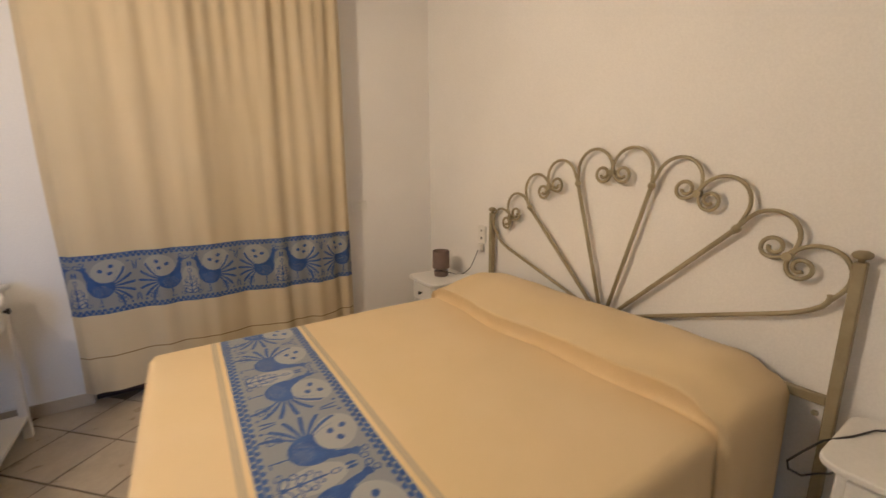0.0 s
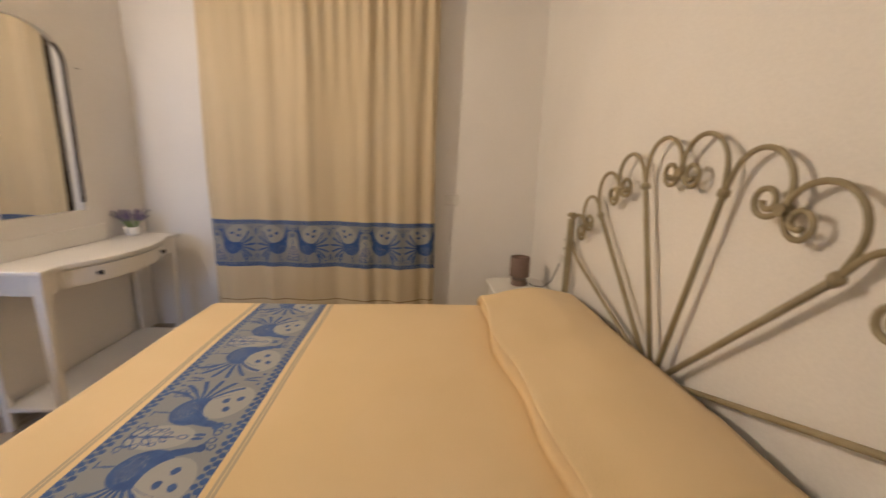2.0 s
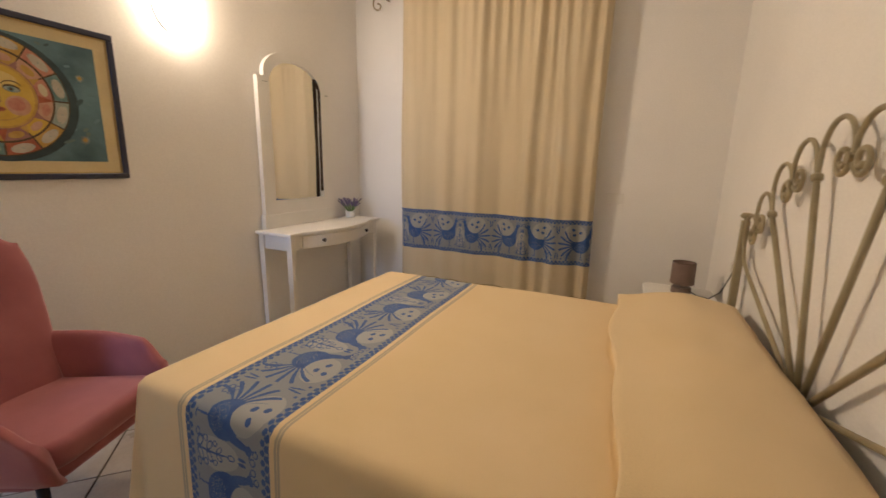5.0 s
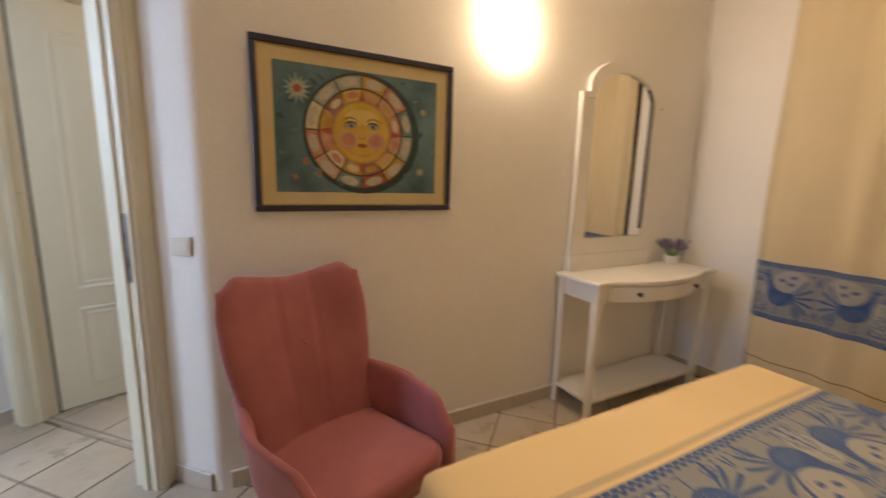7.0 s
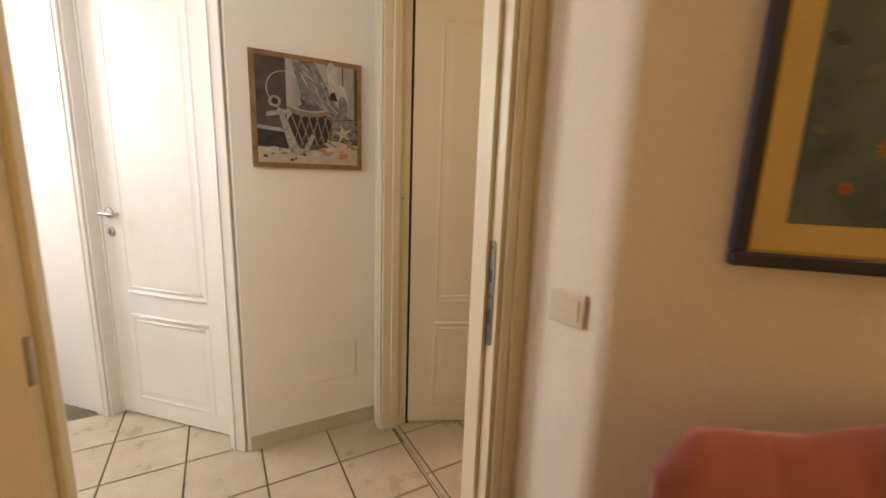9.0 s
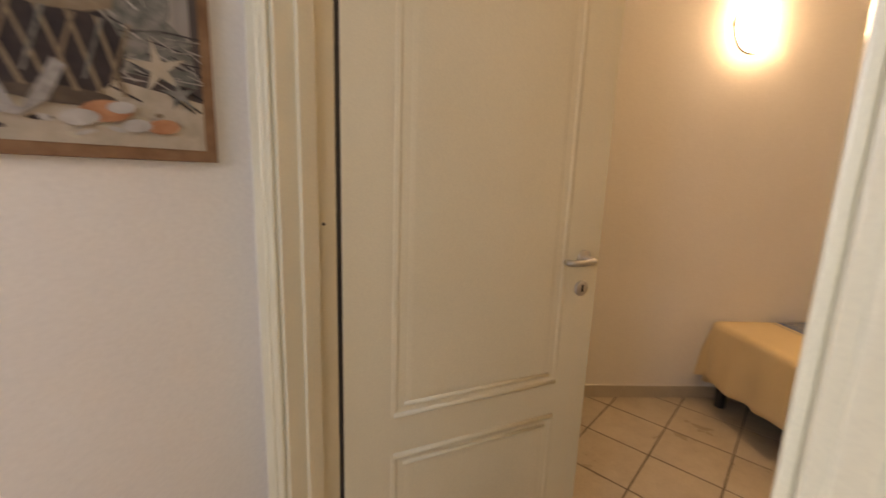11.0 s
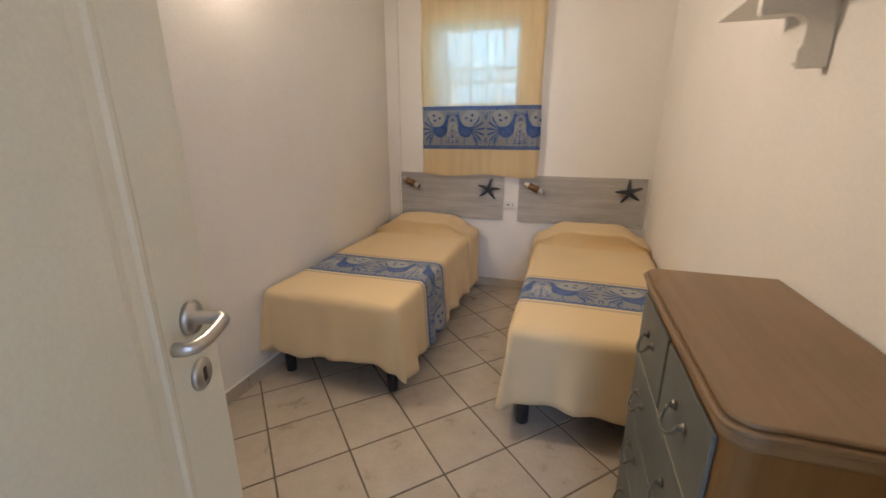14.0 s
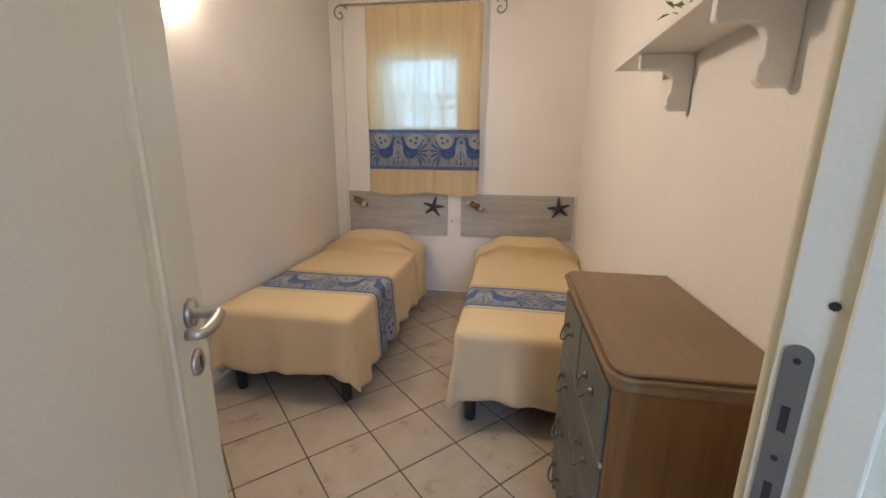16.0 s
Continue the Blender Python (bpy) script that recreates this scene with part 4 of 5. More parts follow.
def ring_plate(outer, inner, x0, x1):
    """A plate with a hole, both outlines star-shaped about their middle."""
    b = bmesh.new()
    cy, cz = 0.0, 0.65
    n = 160

    def reach(pts, ang):
        d = Vector((math.cos(ang), math.sin(ang)))
        best = 0.0
        for (ay, az), (by, bz) in zip(pts, pts[1:] + pts[:1]):
            ey, ez = by - ay, bz - az
            den = d.x * ez - d.y * ey
            if abs(den) < 1e-9:
                continue
            t = ((ay - cy) * ez - (az - cz) * ey) / den
            s = ((ay - cy) * d.y - (az - cz) * d.x) / den
            if t > 0 and -1e-6 <= s <= 1 + 1e-6:
                best = max(best, t)
        return cy + d.x * best, cz + d.y * best
    angs = [2 * math.pi * k / n for k in range(n)]
    for pts in (outer, inner):
        angs += [math.atan2(z - cz, y - cy) % (2 * math.pi) for y, z in pts]
    angs = sorted({round(a, 4) for a in angs})
    ro, ri = [reach(outer, a) for a in angs], [reach(inner, a) for a in angs]
    rows = [[b.verts.new((x, *p)) for p in r] for x, r in ((x1, ro), (x1, ri), (x0, ri), (x0, ro))]
    m = len(angs)
    for a, c in zip(rows, rows[1:] + rows[:1]):
        for k in range(m):
            l = (k + 1) % m
            b.faces.new((a[k], a[l], c[l], c[k]))
    return b, ri


b, rim = ring_plate(outer, inner, 0.0, 0.034)
part("frame", b, WHITEPAINT, mir)
b = bmesh.new()
b.faces.new([b.verts.new((0.020, y, z)) for y, z in rim])
part("glass", b, MIRROR, mir, "silvered mirror glass")
# dark strip on the right inner edge only
b = bmesh.new()
lo = [b.verts.new((0.0202, y * 0.996, G0 + (z - G0) * 0.997 + 0.0015)) for y, z in rim if y > 0.19 and z > G0 + 0.02]
hi = [b.verts.new((0.0330, v.co.y, v.co.z)) for v in lo]
order = sorted(range(len(lo)), key=lambda i: lo[i].co.z)
for i, j in zip(order, order[1:]):
    b.faces.new((lo[i], lo[j], hi[j], hi[i]))
part("rebate", b, DARKWOOD, mir, "dark strip along the right inner edge of the frame")
soften(part("foot_board", box(0.0, 0.040, -0.365, 0.365, 0.0, 0.0995), WHITEPAINT, mir), 0.004)
for sy in (-1, 1):
    part("hook", tube([(0.034, sy * 0.315, 0.99), (0.050, sy * 0.315, 0.99), (0.050, sy * 0.285, 0.988)], 0.0022, 6), DARKSTEEL, mir)

pot = thing("lavender_pot", pose(-0.475, 2.945, VZ + 0.001) @ Matrix.Scale(1.25, 4), "white pot of lavender on the dressing table", "potted plant")
part("pot", lathe([(0.026, 0), (0.030, 0.003), (0.036, 0.040), (0.037, 0.046), (0.033, 0.046), (0.030, 0.036), (0.002, 0.036)], 20), WHITEPAINT, pot, smooth=True)
rnd = random.Random(5)
stems, flowers = bmesh.new(), bmesh.new()
for k in range(46):
    a, lean, h = rnd.uniform(0, 6.283), rnd.uniform(0.15, 0.95), rnd.uniform(0.055, 0.095)
    p0 = Vector((0.012 * math.cos(a), 0.012 * math.sin(a), 0.036))
    p1 = p0 + Vector((math.cos(a) * lean * 0.05, math.sin(a) * lean * 0.05, h * 0.7))
    p2 = p1 + Vector((math.cos(a) * lean * 0.035, math.sin(a) * lean * 0.035, h * 0.35))
    tube([p0, p1, p2], 0.0011, 4, stems)
    for q in (0.0, 0.25, 0.5, 0.75, 1.0):
        c = p1.lerp(p2, q)
        tube([c, c + Vector((rnd.uniform(-.004, .004), rnd.uniform(-.004, .004), 0.006))], [0.0042, 0.0022], 5, flowers)
part("stems", stems, LEAF, pot)
part("flowers", flowers, LAVENDER, pot, "dusty purple lavender heads")

# ---- wall lamps ----


def wall_lamp(m, material, label):
    w = thing("wall_lamp", m, label, "lamp")
    part("backplate", extrude_outline(ellipse(0, 0, 0.104, 0.140, 28), 0.018, lambda a, b, d: (a, d, b)), WHITEPAINT, w)

    def f(s, h):
        a, e = 2 * math.pi * s, math.pi / 2 * h
        return (0.104 * math.cos(a) * math.cos(e), 0.0185 + 0.034 * math.sin(e), 0.140 * math.sin(a) * math.cos(e))
    g = part("glass", grid(f, 32, 9), material, w, "glowing white opal glass", True)
    for sx in (-1, 1):
        part("clip", box(sx * 0.109 - 0.006, sx * 0.109 + 0.006, 0.0, 0.022, -0.012, 0.012, 0.002, 1), WHITEPAINT, w)
    return w


wall_lamp(frame_of(BX0, 1.585, 0, -1) @ pose(0, 0, 2.085), OPAL, "oval opal glass wall lamp, lit")
wall_lamp(frame_of(TX0, 1.350, 0, -1) @ pose(0, 0, 2.170), OPAL_TWIN, "oval opal glass wall lamp, lit")

# ---- framed sun painting ----
PY, PZ, PW, PH = 0.8375, 1.5175, 0.865, 0.662
sun = thing("framed_painting", Matrix.Translation((BX0, PY, PZ)) @ Matrix.Rotation(radians(90), 4, "Z"), "framed painting of a yellow sun on a teal ground", "painting")


def flat(name, pts, d, material, parent, label=""):
    """A thin plate on the wall: x to the right as seen, z up; d is its height off the wall."""
    return part(name, extrude_outline(pts, 0.0008, lambda a, b, e: (a, -d - e, b)), material, parent, label)


def paint(name, a, c, big=14.0, rough=0.55):
    return mottled(name, a, c, rough, big=big, fine=120, bump=0.05)


TEAL = paint("teal_watercolour", (0.035, 0.085, 0.105), (0.15, 0.265, 0.30), 5)
WASHES = [paint("pale_teal_wash", (0.12, 0.22, 0.25), (0.17, 0.28, 0.31)), paint("dark_teal_wash", (0.035, 0.075, 0.085), (0.055, 0.105, 0.12)), paint("grey_green_wash", (0.11, 0.17, 0.16), (0.16, 0.22, 0.20))]
rnd_wash = random.Random(12)
MAT = paint("cream_mount", (0.66, 0.54, 0.28), (0.70, 0.58, 0.32))
SUNY = paint("sun_yellow", (0.58, 0.36, 0.04), (0.68, 0.47, 0.08))
OCHRE = paint("ochre", (0.45, 0.26, 0.05), (0.58, 0.37, 0.09), 30)
ROSE = paint("rose", (0.48, 0.18, 0.12), (0.58, 0.28, 0.18), 30)
BRICK = paint("brick_red", (0.32, 0.08, 0.04), (0.45, 0.13, 0.06), 30)
BONE = paint("bone_white", (0.46, 0.41, 0.30), (0.57, 0.52, 0.41), 30)
SAGE = paint("sage", (0.26, 0.33, 0.27), (0.38, 0.42, 0.34), 30)
UMBER = paint("umber_line", (0.06, 0.035, 0.02), (0.10, 0.06, 0.03), 30)
hw, hh, fw = PW / 2, PH / 2, 0.026
for name, x0, x1, z0, z1 in (("rail", -hw, hw, hh - fw, hh), ("rail", -hw, hw, -hh, -hh + fw), ("stile", -hw, -hw + fw, -hh + fw, hh - fw), ("stile", hw - fw, hw, -hh + fw, hh - fw)):
    soften(part(name, box(x0, x1, -0.024, 0, z0, z1), NAVY, sun, "dark navy frame moulding"), 0.005, 3)
for x0, x1, z0, z1 in ((-hw + fw, hw - fw, hh - fw - 0.005, hh - fw), (-hw + fw, hw - fw, -hh + fw, -hh + fw + 0.005), (-hw + fw, -hw + fw + 0.005, -hh + fw + 0.005, hh - fw - 0.005), (hw - fw - 0.005, hw - fw, -hh + fw + 0.005, hh - fw - 0.005)):
    part("gilt_slip", box(x0, x1, -0.014, -0.004, z0, z1), GOLD, sun)
part("mount", box(-hw + fw, hw - fw, -0.007, 0, -hh + fw, hh - fw), MAT, sun, "cream mount board")
part("canvas", box(-0.352, 0.352, -0.0082, -0.0072, -0.252, 0.252), TEAL, sun, "teal watercolour ground")
cx, cz = -0.002, 0.002


def sector(r0, r1, a0, a1, n=6, sx=1.0):
    r0, r1 = r0 * 1.12, r1 * 1.12
    return [(cx + r0 * math.cos(a) * sx, cz + r0 * math.sin(a)) for a in [a0 + (a1 - a0) * k / n for k in range(n + 1)]] + [(cx + r1 * math.cos(a) * sx, cz + r1 * math.sin(a)) for a in [a1 + (a0 - a1) * k / n for k in range(n + 1)]]


flat("disc_shadow", ellipse(cx + 0.012, cz - 0.006, 0.256, 0.252, 48), 0.0083, paint("deep_teal", (0.015, 0.035, 0.045), (0.035, 0.07, 0.08)), sun)
flat("disc", ellipse(cx, cz, 0.2365, 0.2365, 48), 0.0092, UMBER, sun)
SALMON = paint("salmon_wash", (0.52, 0.27, 0.16), (0.60, 0.38, 0.24), 30)
BLUEGREEN = paint("blue_green_wash", (0.10, 0.20, 0.19), (0.19, 0.30, 0.27), 30)
PLUM = paint("plum_wash", (0.27, 0.12, 0.10), (0.38, 0.20, 0.15), 30)
CREAMY = paint("cream_wash", (0.60, 0.52, 0.30), (0.68, 0.60, 0.40), 30)
for k in range(12):
    a0, a1 = 2 * math.pi * k / 12 + 0.015, 2 * math.pi * (k + 1) / 12 - 0.015
    flat("outer_panel", sector(0.165, 0.207, a0, a1), 0.0101, (BLUEGREEN, ROSE, OCHRE, SAGE, SAGE, CREAMY, ROSE, SALMON, BLUEGREEN, BRICK, OCHRE, SAGE)[k], sun)
    am = (a0 + a1) / 2
    flat("outer_spot", ellipse(cx + 0.2095 * math.cos(am), cz + 0.2095 * math.sin(am), 0.040, 0.0185, 18, math.degrees(am) + 90), 0.0110, BONE, sun)
    for off in (-0.35, 0.0, 0.35):
        w = am + off * (a1 - a0)
        flat("spot_stroke", ellipse(cx + 0.2095 * math.cos(w), cz + 0.2095 * math.sin(w), 0.0060, 0.0022, 8, math.degrees(w) + 40), 0.0119, SAGE, sun)
    flat("inner_panel", sector(0.112, 0.158, a0, a1), 0.0101, (ROSE, SALMON, OCHRE, SUNY, PLUM, OCHRE, ROSE, CREAMY, OCHRE, PLUM, SUNY, SALMON)[k], sun)
    flat("inner_spot", ellipse(cx + 0.155 * math.cos(am), cz + 0.155 * math.sin(am), 0.026, 0.014, 14, math.degrees(am) + 90), 0.0107, (CREAMY, OCHRE, SALMON, ROSE)[k % 4], sun)
for k in range(12):
    a = 2 * math.pi * k / 12
    r = 0.183 if k % 3 == 0 else 0.165
    flat("ray", [(cx + 0.116 * math.cos(a - 0.17), cz + 0.116 * math.sin(a - 0.17)), (cx + r * math.cos(a), cz + r * math.sin(a)), (cx + 0.116 * math.cos(a + 0.17), cz + 0.116 * math.sin(a + 0.17))], 0.0114, (BRICK, OCHRE, PLUM)[k % 3], sun)
flat("sun_rim", ellipse(cx, cz, 0.130, 0.132, 44), 0.0119, PLUM, sun)
flat("sun_halo", ellipse(cx, cz, 0.1265, 0.1285, 44), 0.0123, OCHRE, sun)
flat("sun_disc", ellipse(cx, cz, 0.117, 0.121, 44), 0.0128, SUNY, sun)
flat("forehead", ellipse(cx, cz + 0.062, 0.070, 0.034, 24), 0.0132, paint("pale_yellow", (0.66, 0.48, 0.12), (0.74, 0.58, 0.20)), sun)
for sx in (-1, 1):
    flat("cheek", ellipse(cx + sx * 0.062, cz - 0.034, 0.039, 0.039, 24), 0.0137, SALMON, sun)
    flat("cheek_blush", ellipse(cx + sx * 0.058, cz - 0.030, 0.027, 0.026, 20), 0.0141, ROSE, sun)
    flat("lid", ellipse(cx + sx * 0.050, cz + 0.031, 0.027, 0.0145, 18, sx * -8), 0.0137, UMBER, sun)
    flat("eye_white", ellipse(cx + sx * 0.050, cz + 0.028, 0.024, 0.0105, 18, sx * -8), 0.0141, SAGE, sun)
    flat("iris", ellipse(cx + sx * 0.048, cz + 0.028, 0.0105, 0.0100, 16), 0.0146, BLUEGREEN, sun)
    flat("pupil", ellipse(cx + sx * 0.048, cz + 0.028, 0.0052, 0.0055, 12), 0.0151, UMBER, sun)
    arch_pts = [(cx + sx * 0.050 + 0.034 * math.cos(a), cz + 0.034 + 0.028 * math.sin(a)) for a in [0.45 + 2.2 * k / 8 for k in range(9)]]
    flat("brow", arch_pts + [(px, pz - 0.0045) for px, pz in reversed(arch_pts)], 0.0137, UMBER, sun)
    flat("nostril", ellipse(cx + sx * 0.009, cz - 0.024, 0.0045, 0.0025, 10), 0.0146, PLUM, sun)
flat("nose", [(cx - 0.006, cz + 0.036), (cx + 0.006, cz + 0.036), (cx + 0.015, cz - 0.018), (cx + 0.008, cz - 0.026), (cx - 0.008, cz - 0.026), (cx - 0.015, cz - 0.018)], 0.0135, OCHRE, sun)
flat("nose_light", [(cx - 0.004, cz + 0.034), (cx + 0.004, cz + 0.034), (cx + 0.010, cz - 0.018), (cx - 0.010, cz - 0.018)], 0.0140, SUNY, sun)
flat("lips", ellipse(cx, cz - 0.053, 0.022, 0.0095, 18), 0.0137, BRICK, sun)
flat("lip_line", ellipse(cx, cz - 0.053, 0.021, 0.0014, 14), 0.0146, UMBER, sun)
flat("chin_line", sector(0.084, 0.088, -2.35, -0.80, 16), 0.0137, OCHRE, sun)
for k in range(28):
    a, r = rnd_wash.uniform(0, 6.283), rnd_wash.uniform(0.27, 0.40)
    px, pz = max(-0.33, min(0.33, cx + r * math.cos(a))), max(-0.23, min(0.23, r * 0.75 * math.sin(a)))
    flat("wash", ellipse(px, pz, rnd_wash.uniform(0.010, 0.024), rnd_wash.uniform(0.004, 0.009), 12, rnd_wash.uniform(-50, 50)), 0.00825 + 0.00001 * k, WASHES[k % 3], sun)
pts = []
for k in range(26):
    rr = 0.062 if k % 2 else 0.030
    rr *= 0.85 + 0.3 * ((k * 7) % 5) / 5
    pts.append((-0.262 + rr * math.cos(k * math.pi / 13), 0.155 + rr * math.sin(k * math.pi / 13)))
flat("star_burst", pts, 0.00832, SAGE, sun)
for px, pz, r in ((-0.262, 0.155, 0.022), (-0.235, -0.125, 0.011), (-0.185, -0.175, 0.010), (0.272, -0.155, 0.012), (0.285, 0.115, 0.010), (-0.28, -0.19, 0.008)):
    pts = []
    for k in range(20):
        rr = r * (1.8 if k % 2 else 0.7)
        pts.append((px + rr * math.cos(k * math.pi / 10), pz + rr * math.sin(k * math.pi / 10)))
    flat("star", pts, 0.0084, (ROSE, BONE)[px > 0] if r < 0.02 else BONE, sun)
    flat("star_core", ellipse(px, pz, r * 0.75, r * 0.75, 14), 0.0093, BRICK if px < 0 else OCHRE, sun)

# ---- pink armchair ----
chair = thing("armchair", pose(CHAIR[0], CHAIR[1], 0, 0, 0, CHAIR[2]), "pink velvet armchair with winged back and black legs", "armchair")


def back_face(s, h, t):
    """Winged back: s across, h up, t = 0 front and 1 rear."""
    y = (s - 0.5) * 2
    width = 0.228 + 0.066 * smooth(0.0, 0.75, h) - 0.012 * smooth(0.85, 1.0, h)
    topz = 1.00 - 0.055 * (1 - abs(y) ** 1.4) - 0.060 * smooth(0.66, 1.0, abs(y)) ** 1.8
    z = 0.315 + (topz - 0.315) * h
    lean = -0.20 - 0.165 * h
    curl = 0.055 * abs(y) ** 2.2
    th = 0.085 * (1 - 0.35 * h)
    groove = 0.006 * math.exp(-((abs(y) - 0.24) / 0.018) ** 2) * smooth(0.1, 0.3, h) if t == 0 else 0
    edge = max(abs(y) ** 10, abs(2 * h - 1) ** 14)
    x = lean + curl + (-th / 2 if t else th / 2) * (1 - 0.75 * edge) - groove + (0.006 * noise.noise((y * 3, h * 4, 1)) if not t else 0)
    return (x, y * width, z)


b = grid(lambda s, h: back_face(s, h, 0), 40, 26)
grid(lambda s, h: back_face(s, h, 1), 40, 26, b)
bmesh.ops.remove_doubles(b, verts=b.verts, dist=0.0005)
edges = [e for e in b.edges if e.is_boundary]
bmesh.ops.bridge_loops(b, edges=edges)
part("backrest", b, PINK, chair, "pink velvet winged back with stitched channels", True)
part("tuft", tube([(-0.229, -0.030, 0.735), (-0.233, -0.008, 0.715), (-0.226, 0.018, 0.690)], [0.002, 0.005, 0.002], 6), PINK, chair, smooth=True)
b = extrude_outline(rounded_rect(-0.25, 0.29, -0.245, 0.245, 0.09, 6), 0.095, lambda a, c, d: (a, c, 0.292 + 0.035 * smooth(-0.1, 0.29, a) + d))
o = soften(part("seat", b, PINK, chair, "pink velvet seat cushion", False), 0.035, 5)
for p in o.data.polygons:
    p.use_smooth = True
b = extrude_outline(rounded_rect(-0.25, 0.27, -0.25, 0.25, 0.09, 6), 0.05, lambda a, c, d: (a * 0.96, c * 0.96, 0.243 + 0.035 * smooth(-0.1, 0.27, a) + d))
soften(part("seat_base", b, PINK, chair), 0.015, 3)
for sy in (-1, 1):
    def arm(s, h, sy=sy):
        a = 2 * math.pi * h
        x = -0.27 + 0.545 * s
        topz = 0.575 - 0.030 * s - 0.075 * smooth(0.80, 1.0, s)
        bot = 0.325 - 0.030 * s
        round_front = 1 - 0.10 * smooth(0.9, 1.0, s)
        zc, zr = (topz + bot) / 2, (topz - bot) / 2 * round_front
        ca, sa = math.cos(a), math.sin(a)
        sq = lambda v: math.copysign(abs(v) ** 0.45, v)
        up = sa * 0.5 + 0.5
        flare = 0.060 * up ** 0.8 * (1 - 0.25 * s) + 0.02 * math.sin(math.pi * s)
        x += 0.030 * smooth(0.75, 1.0, s) * (1 - up)
        return (x, sy * (0.196 + 0.056 * smooth(0.0, 0.5, s) - 0.035 * s + flare + 0.019 * sq(ca)), zc + zr * sq(sa))
    b = grid(arm, 26, 28)
    bmesh.ops.remove_doubles(b, verts=b.verts, dist=0.0004)
    bmesh.ops.holes_fill(b, edges=[e for e in b.edges if e.is_boundary])
    o = part("armrest", b, PINK, chair, "pink velvet armrest", True)
for px, py in ((0.19, 0.19), (0.19, -0.19), (-0.20, 0.19), (-0.20, -0.19)):
    part("leg", tube([(px * 1.28, py * 1.22, 0), (px, py, 0.262)], [0.010, 0.017], 12), BLACK, chair, "tapered black metal leg", True)

# ---- twin bedroom ----


def single_bed(m, W, L, seed, band_x, label, hem, foot_hem, shift):
    d = thing("single_bed", m, label, "bed", group="twin beds")
    bed_cover("bedspread", d, L, W, 0.525, hem, COVER, band_x, L - 0.30, 0.090, 0.019, foot_hem=foot_hem, seed=seed, label="yellow bedspread with a blue bird band", edge=0.038, flare=0.065, shift=shift)
    soften(part("mattress", box(0.06, L - 0.01, 0.05, W - 0.05, 0.30, 0.508), WHITEPAINT, d), 0.03)
    part("base", box(0.07, L - 0.01, 0.06, W - 0.06, 0.24, 0.2985), DARKWOOD, d)
    for px in (0.075, L - 0.12):
        for py in (0.085, W - 0.085):
            part("leg", lathe([(0.026, 0), (0.029, 0.004), (0.031, 0.2405)], 16, at=(px, py, 0)), BLACK, d, "black plastic bed leg", True)
    return d


single_bed(Matrix.Translation((-2.080, 1.36, 0)) @ Matrix.Rotation(radians(90), 4, "Z"), 0.82, 1.73, 0.9, 0.555, "single bed with a yellow bedspread against the wall", 0.10, 0.175, 0.12)
single_bed(Matrix.Translation((-0.735, 1.315, 0)) @ Matrix.Rotation(radians(90), 4, "Z"), 0.81, 1.775, 3.7, 0.520, "single bed with a yellow bedspread beside the chest of drawers", 0.09, 0.155, 0.695)

def head_panel(x0, x1, label):
    p = thing("headboard_panel", pose((x0 + x1) / 2, TY1, 0.815), label, "headboard", group="panels over the twin beds")
    w = (x1 - x0) / 2
    soften(part("board", box(-w, w, -0.018, 0, -0.195, 0.195), GREYWOOD, p, "weathered grey wood board"), 0.002)
    for sx in (-1, 1):
        for z in (-0.17, 0.17):
            b = tube([(sx * (w - 0.022), -0.018, z), (sx * (w - 0.022), -0.0205, z)], 0.006, 10)
            part("screw_cap", b, DARKSTEEL, p)
    return p


head_panel(-2.818, -1.858, "weathered grey wooden headboard panel screwed to the wall")
head_panel(-1.732, -0.752, "weathered grey wooden headboard panel screwed to the wall")


def starfish(x, z, turn):
    s = thing("starfish_hook", pose(x, TY1 - 0.018, z, 0, turn, 0), "dark blue starfish decoration on the headboard panel", "starfish", group="starfish")
    b = bmesh.new()
    for k in range(5):
        a = radians(90 + 72 * k)
        d = Vector((math.cos(a), 0, math.sin(a)))
        bend = Vector((-d.z, 0, d.x)) * 0.006 * (1 if k % 2 else -1)
        tube([Vector((0, -0.016, 0)), Vector((0, -0.016, 0)) + d * 0.035, Vector((0, -0.013, 0)) + d * 0.070 + bend, Vector((0, -0.010, 0)) + d * 0.098 + bend * 2], [0.017, 0.0145, 0.010, 0.005], 9, b)
    part("star", b, STARPAINT, s, smooth=True)
    part("stub", tube([(-0.045, 0, -0.005), (-0.06, -0.02, -0.012), (-0.075, -0.03, -0.008)], 0.010, 8), BONE, s, "pale shell behind", True)
    return s


starfish(-1.985, 0.885, 8)
starfish(-0.878, 0.905, -10)


def reading_lamp(x, z):
    """Small pivoting spot in chrome and wood tones."""
    r = thing("reading_spot", pose(x, TY1 - 0.018, z) @ Matrix.Scale(1.2, 4), "small bronze and chrome reading spot on the headboard panel", "lamp", group="reading spots")
    part("rose", tube([(0, 0, 0), (0, -0.012, 0)], 0.034, 20), STEEL, r)
    part("arm", tube([(0, -0.012, 0), (0.0, -0.035, 0.004), (0.02, -0.05, 0.0)], 0.006, 8), STEEL, r, smooth=True)
    part("head", tube([(-0.055, -0.052, 0.030), (-0.045, -0.053, 0.026), (0.055, -0.056, -0.018), (0.075, -0.057, -0.026)], [0.012, 0.019, 0.023, 0.020], 14), STEEL, r, "chrome lamp head", True)
    part("band", tube([(-0.024, -0.0535, 0.0168), (0.044, -0.0557, -0.0132)], [0.0228, 0.0245], 16), BRONZE, r, "brown bronze band round the lamp head", True)
    part("lens", tube([(0.0755, -0.057, -0.0262), (0.078, -0.0572, -0.0272)], 0.016, 12), DARKWOOD, r)
    return r


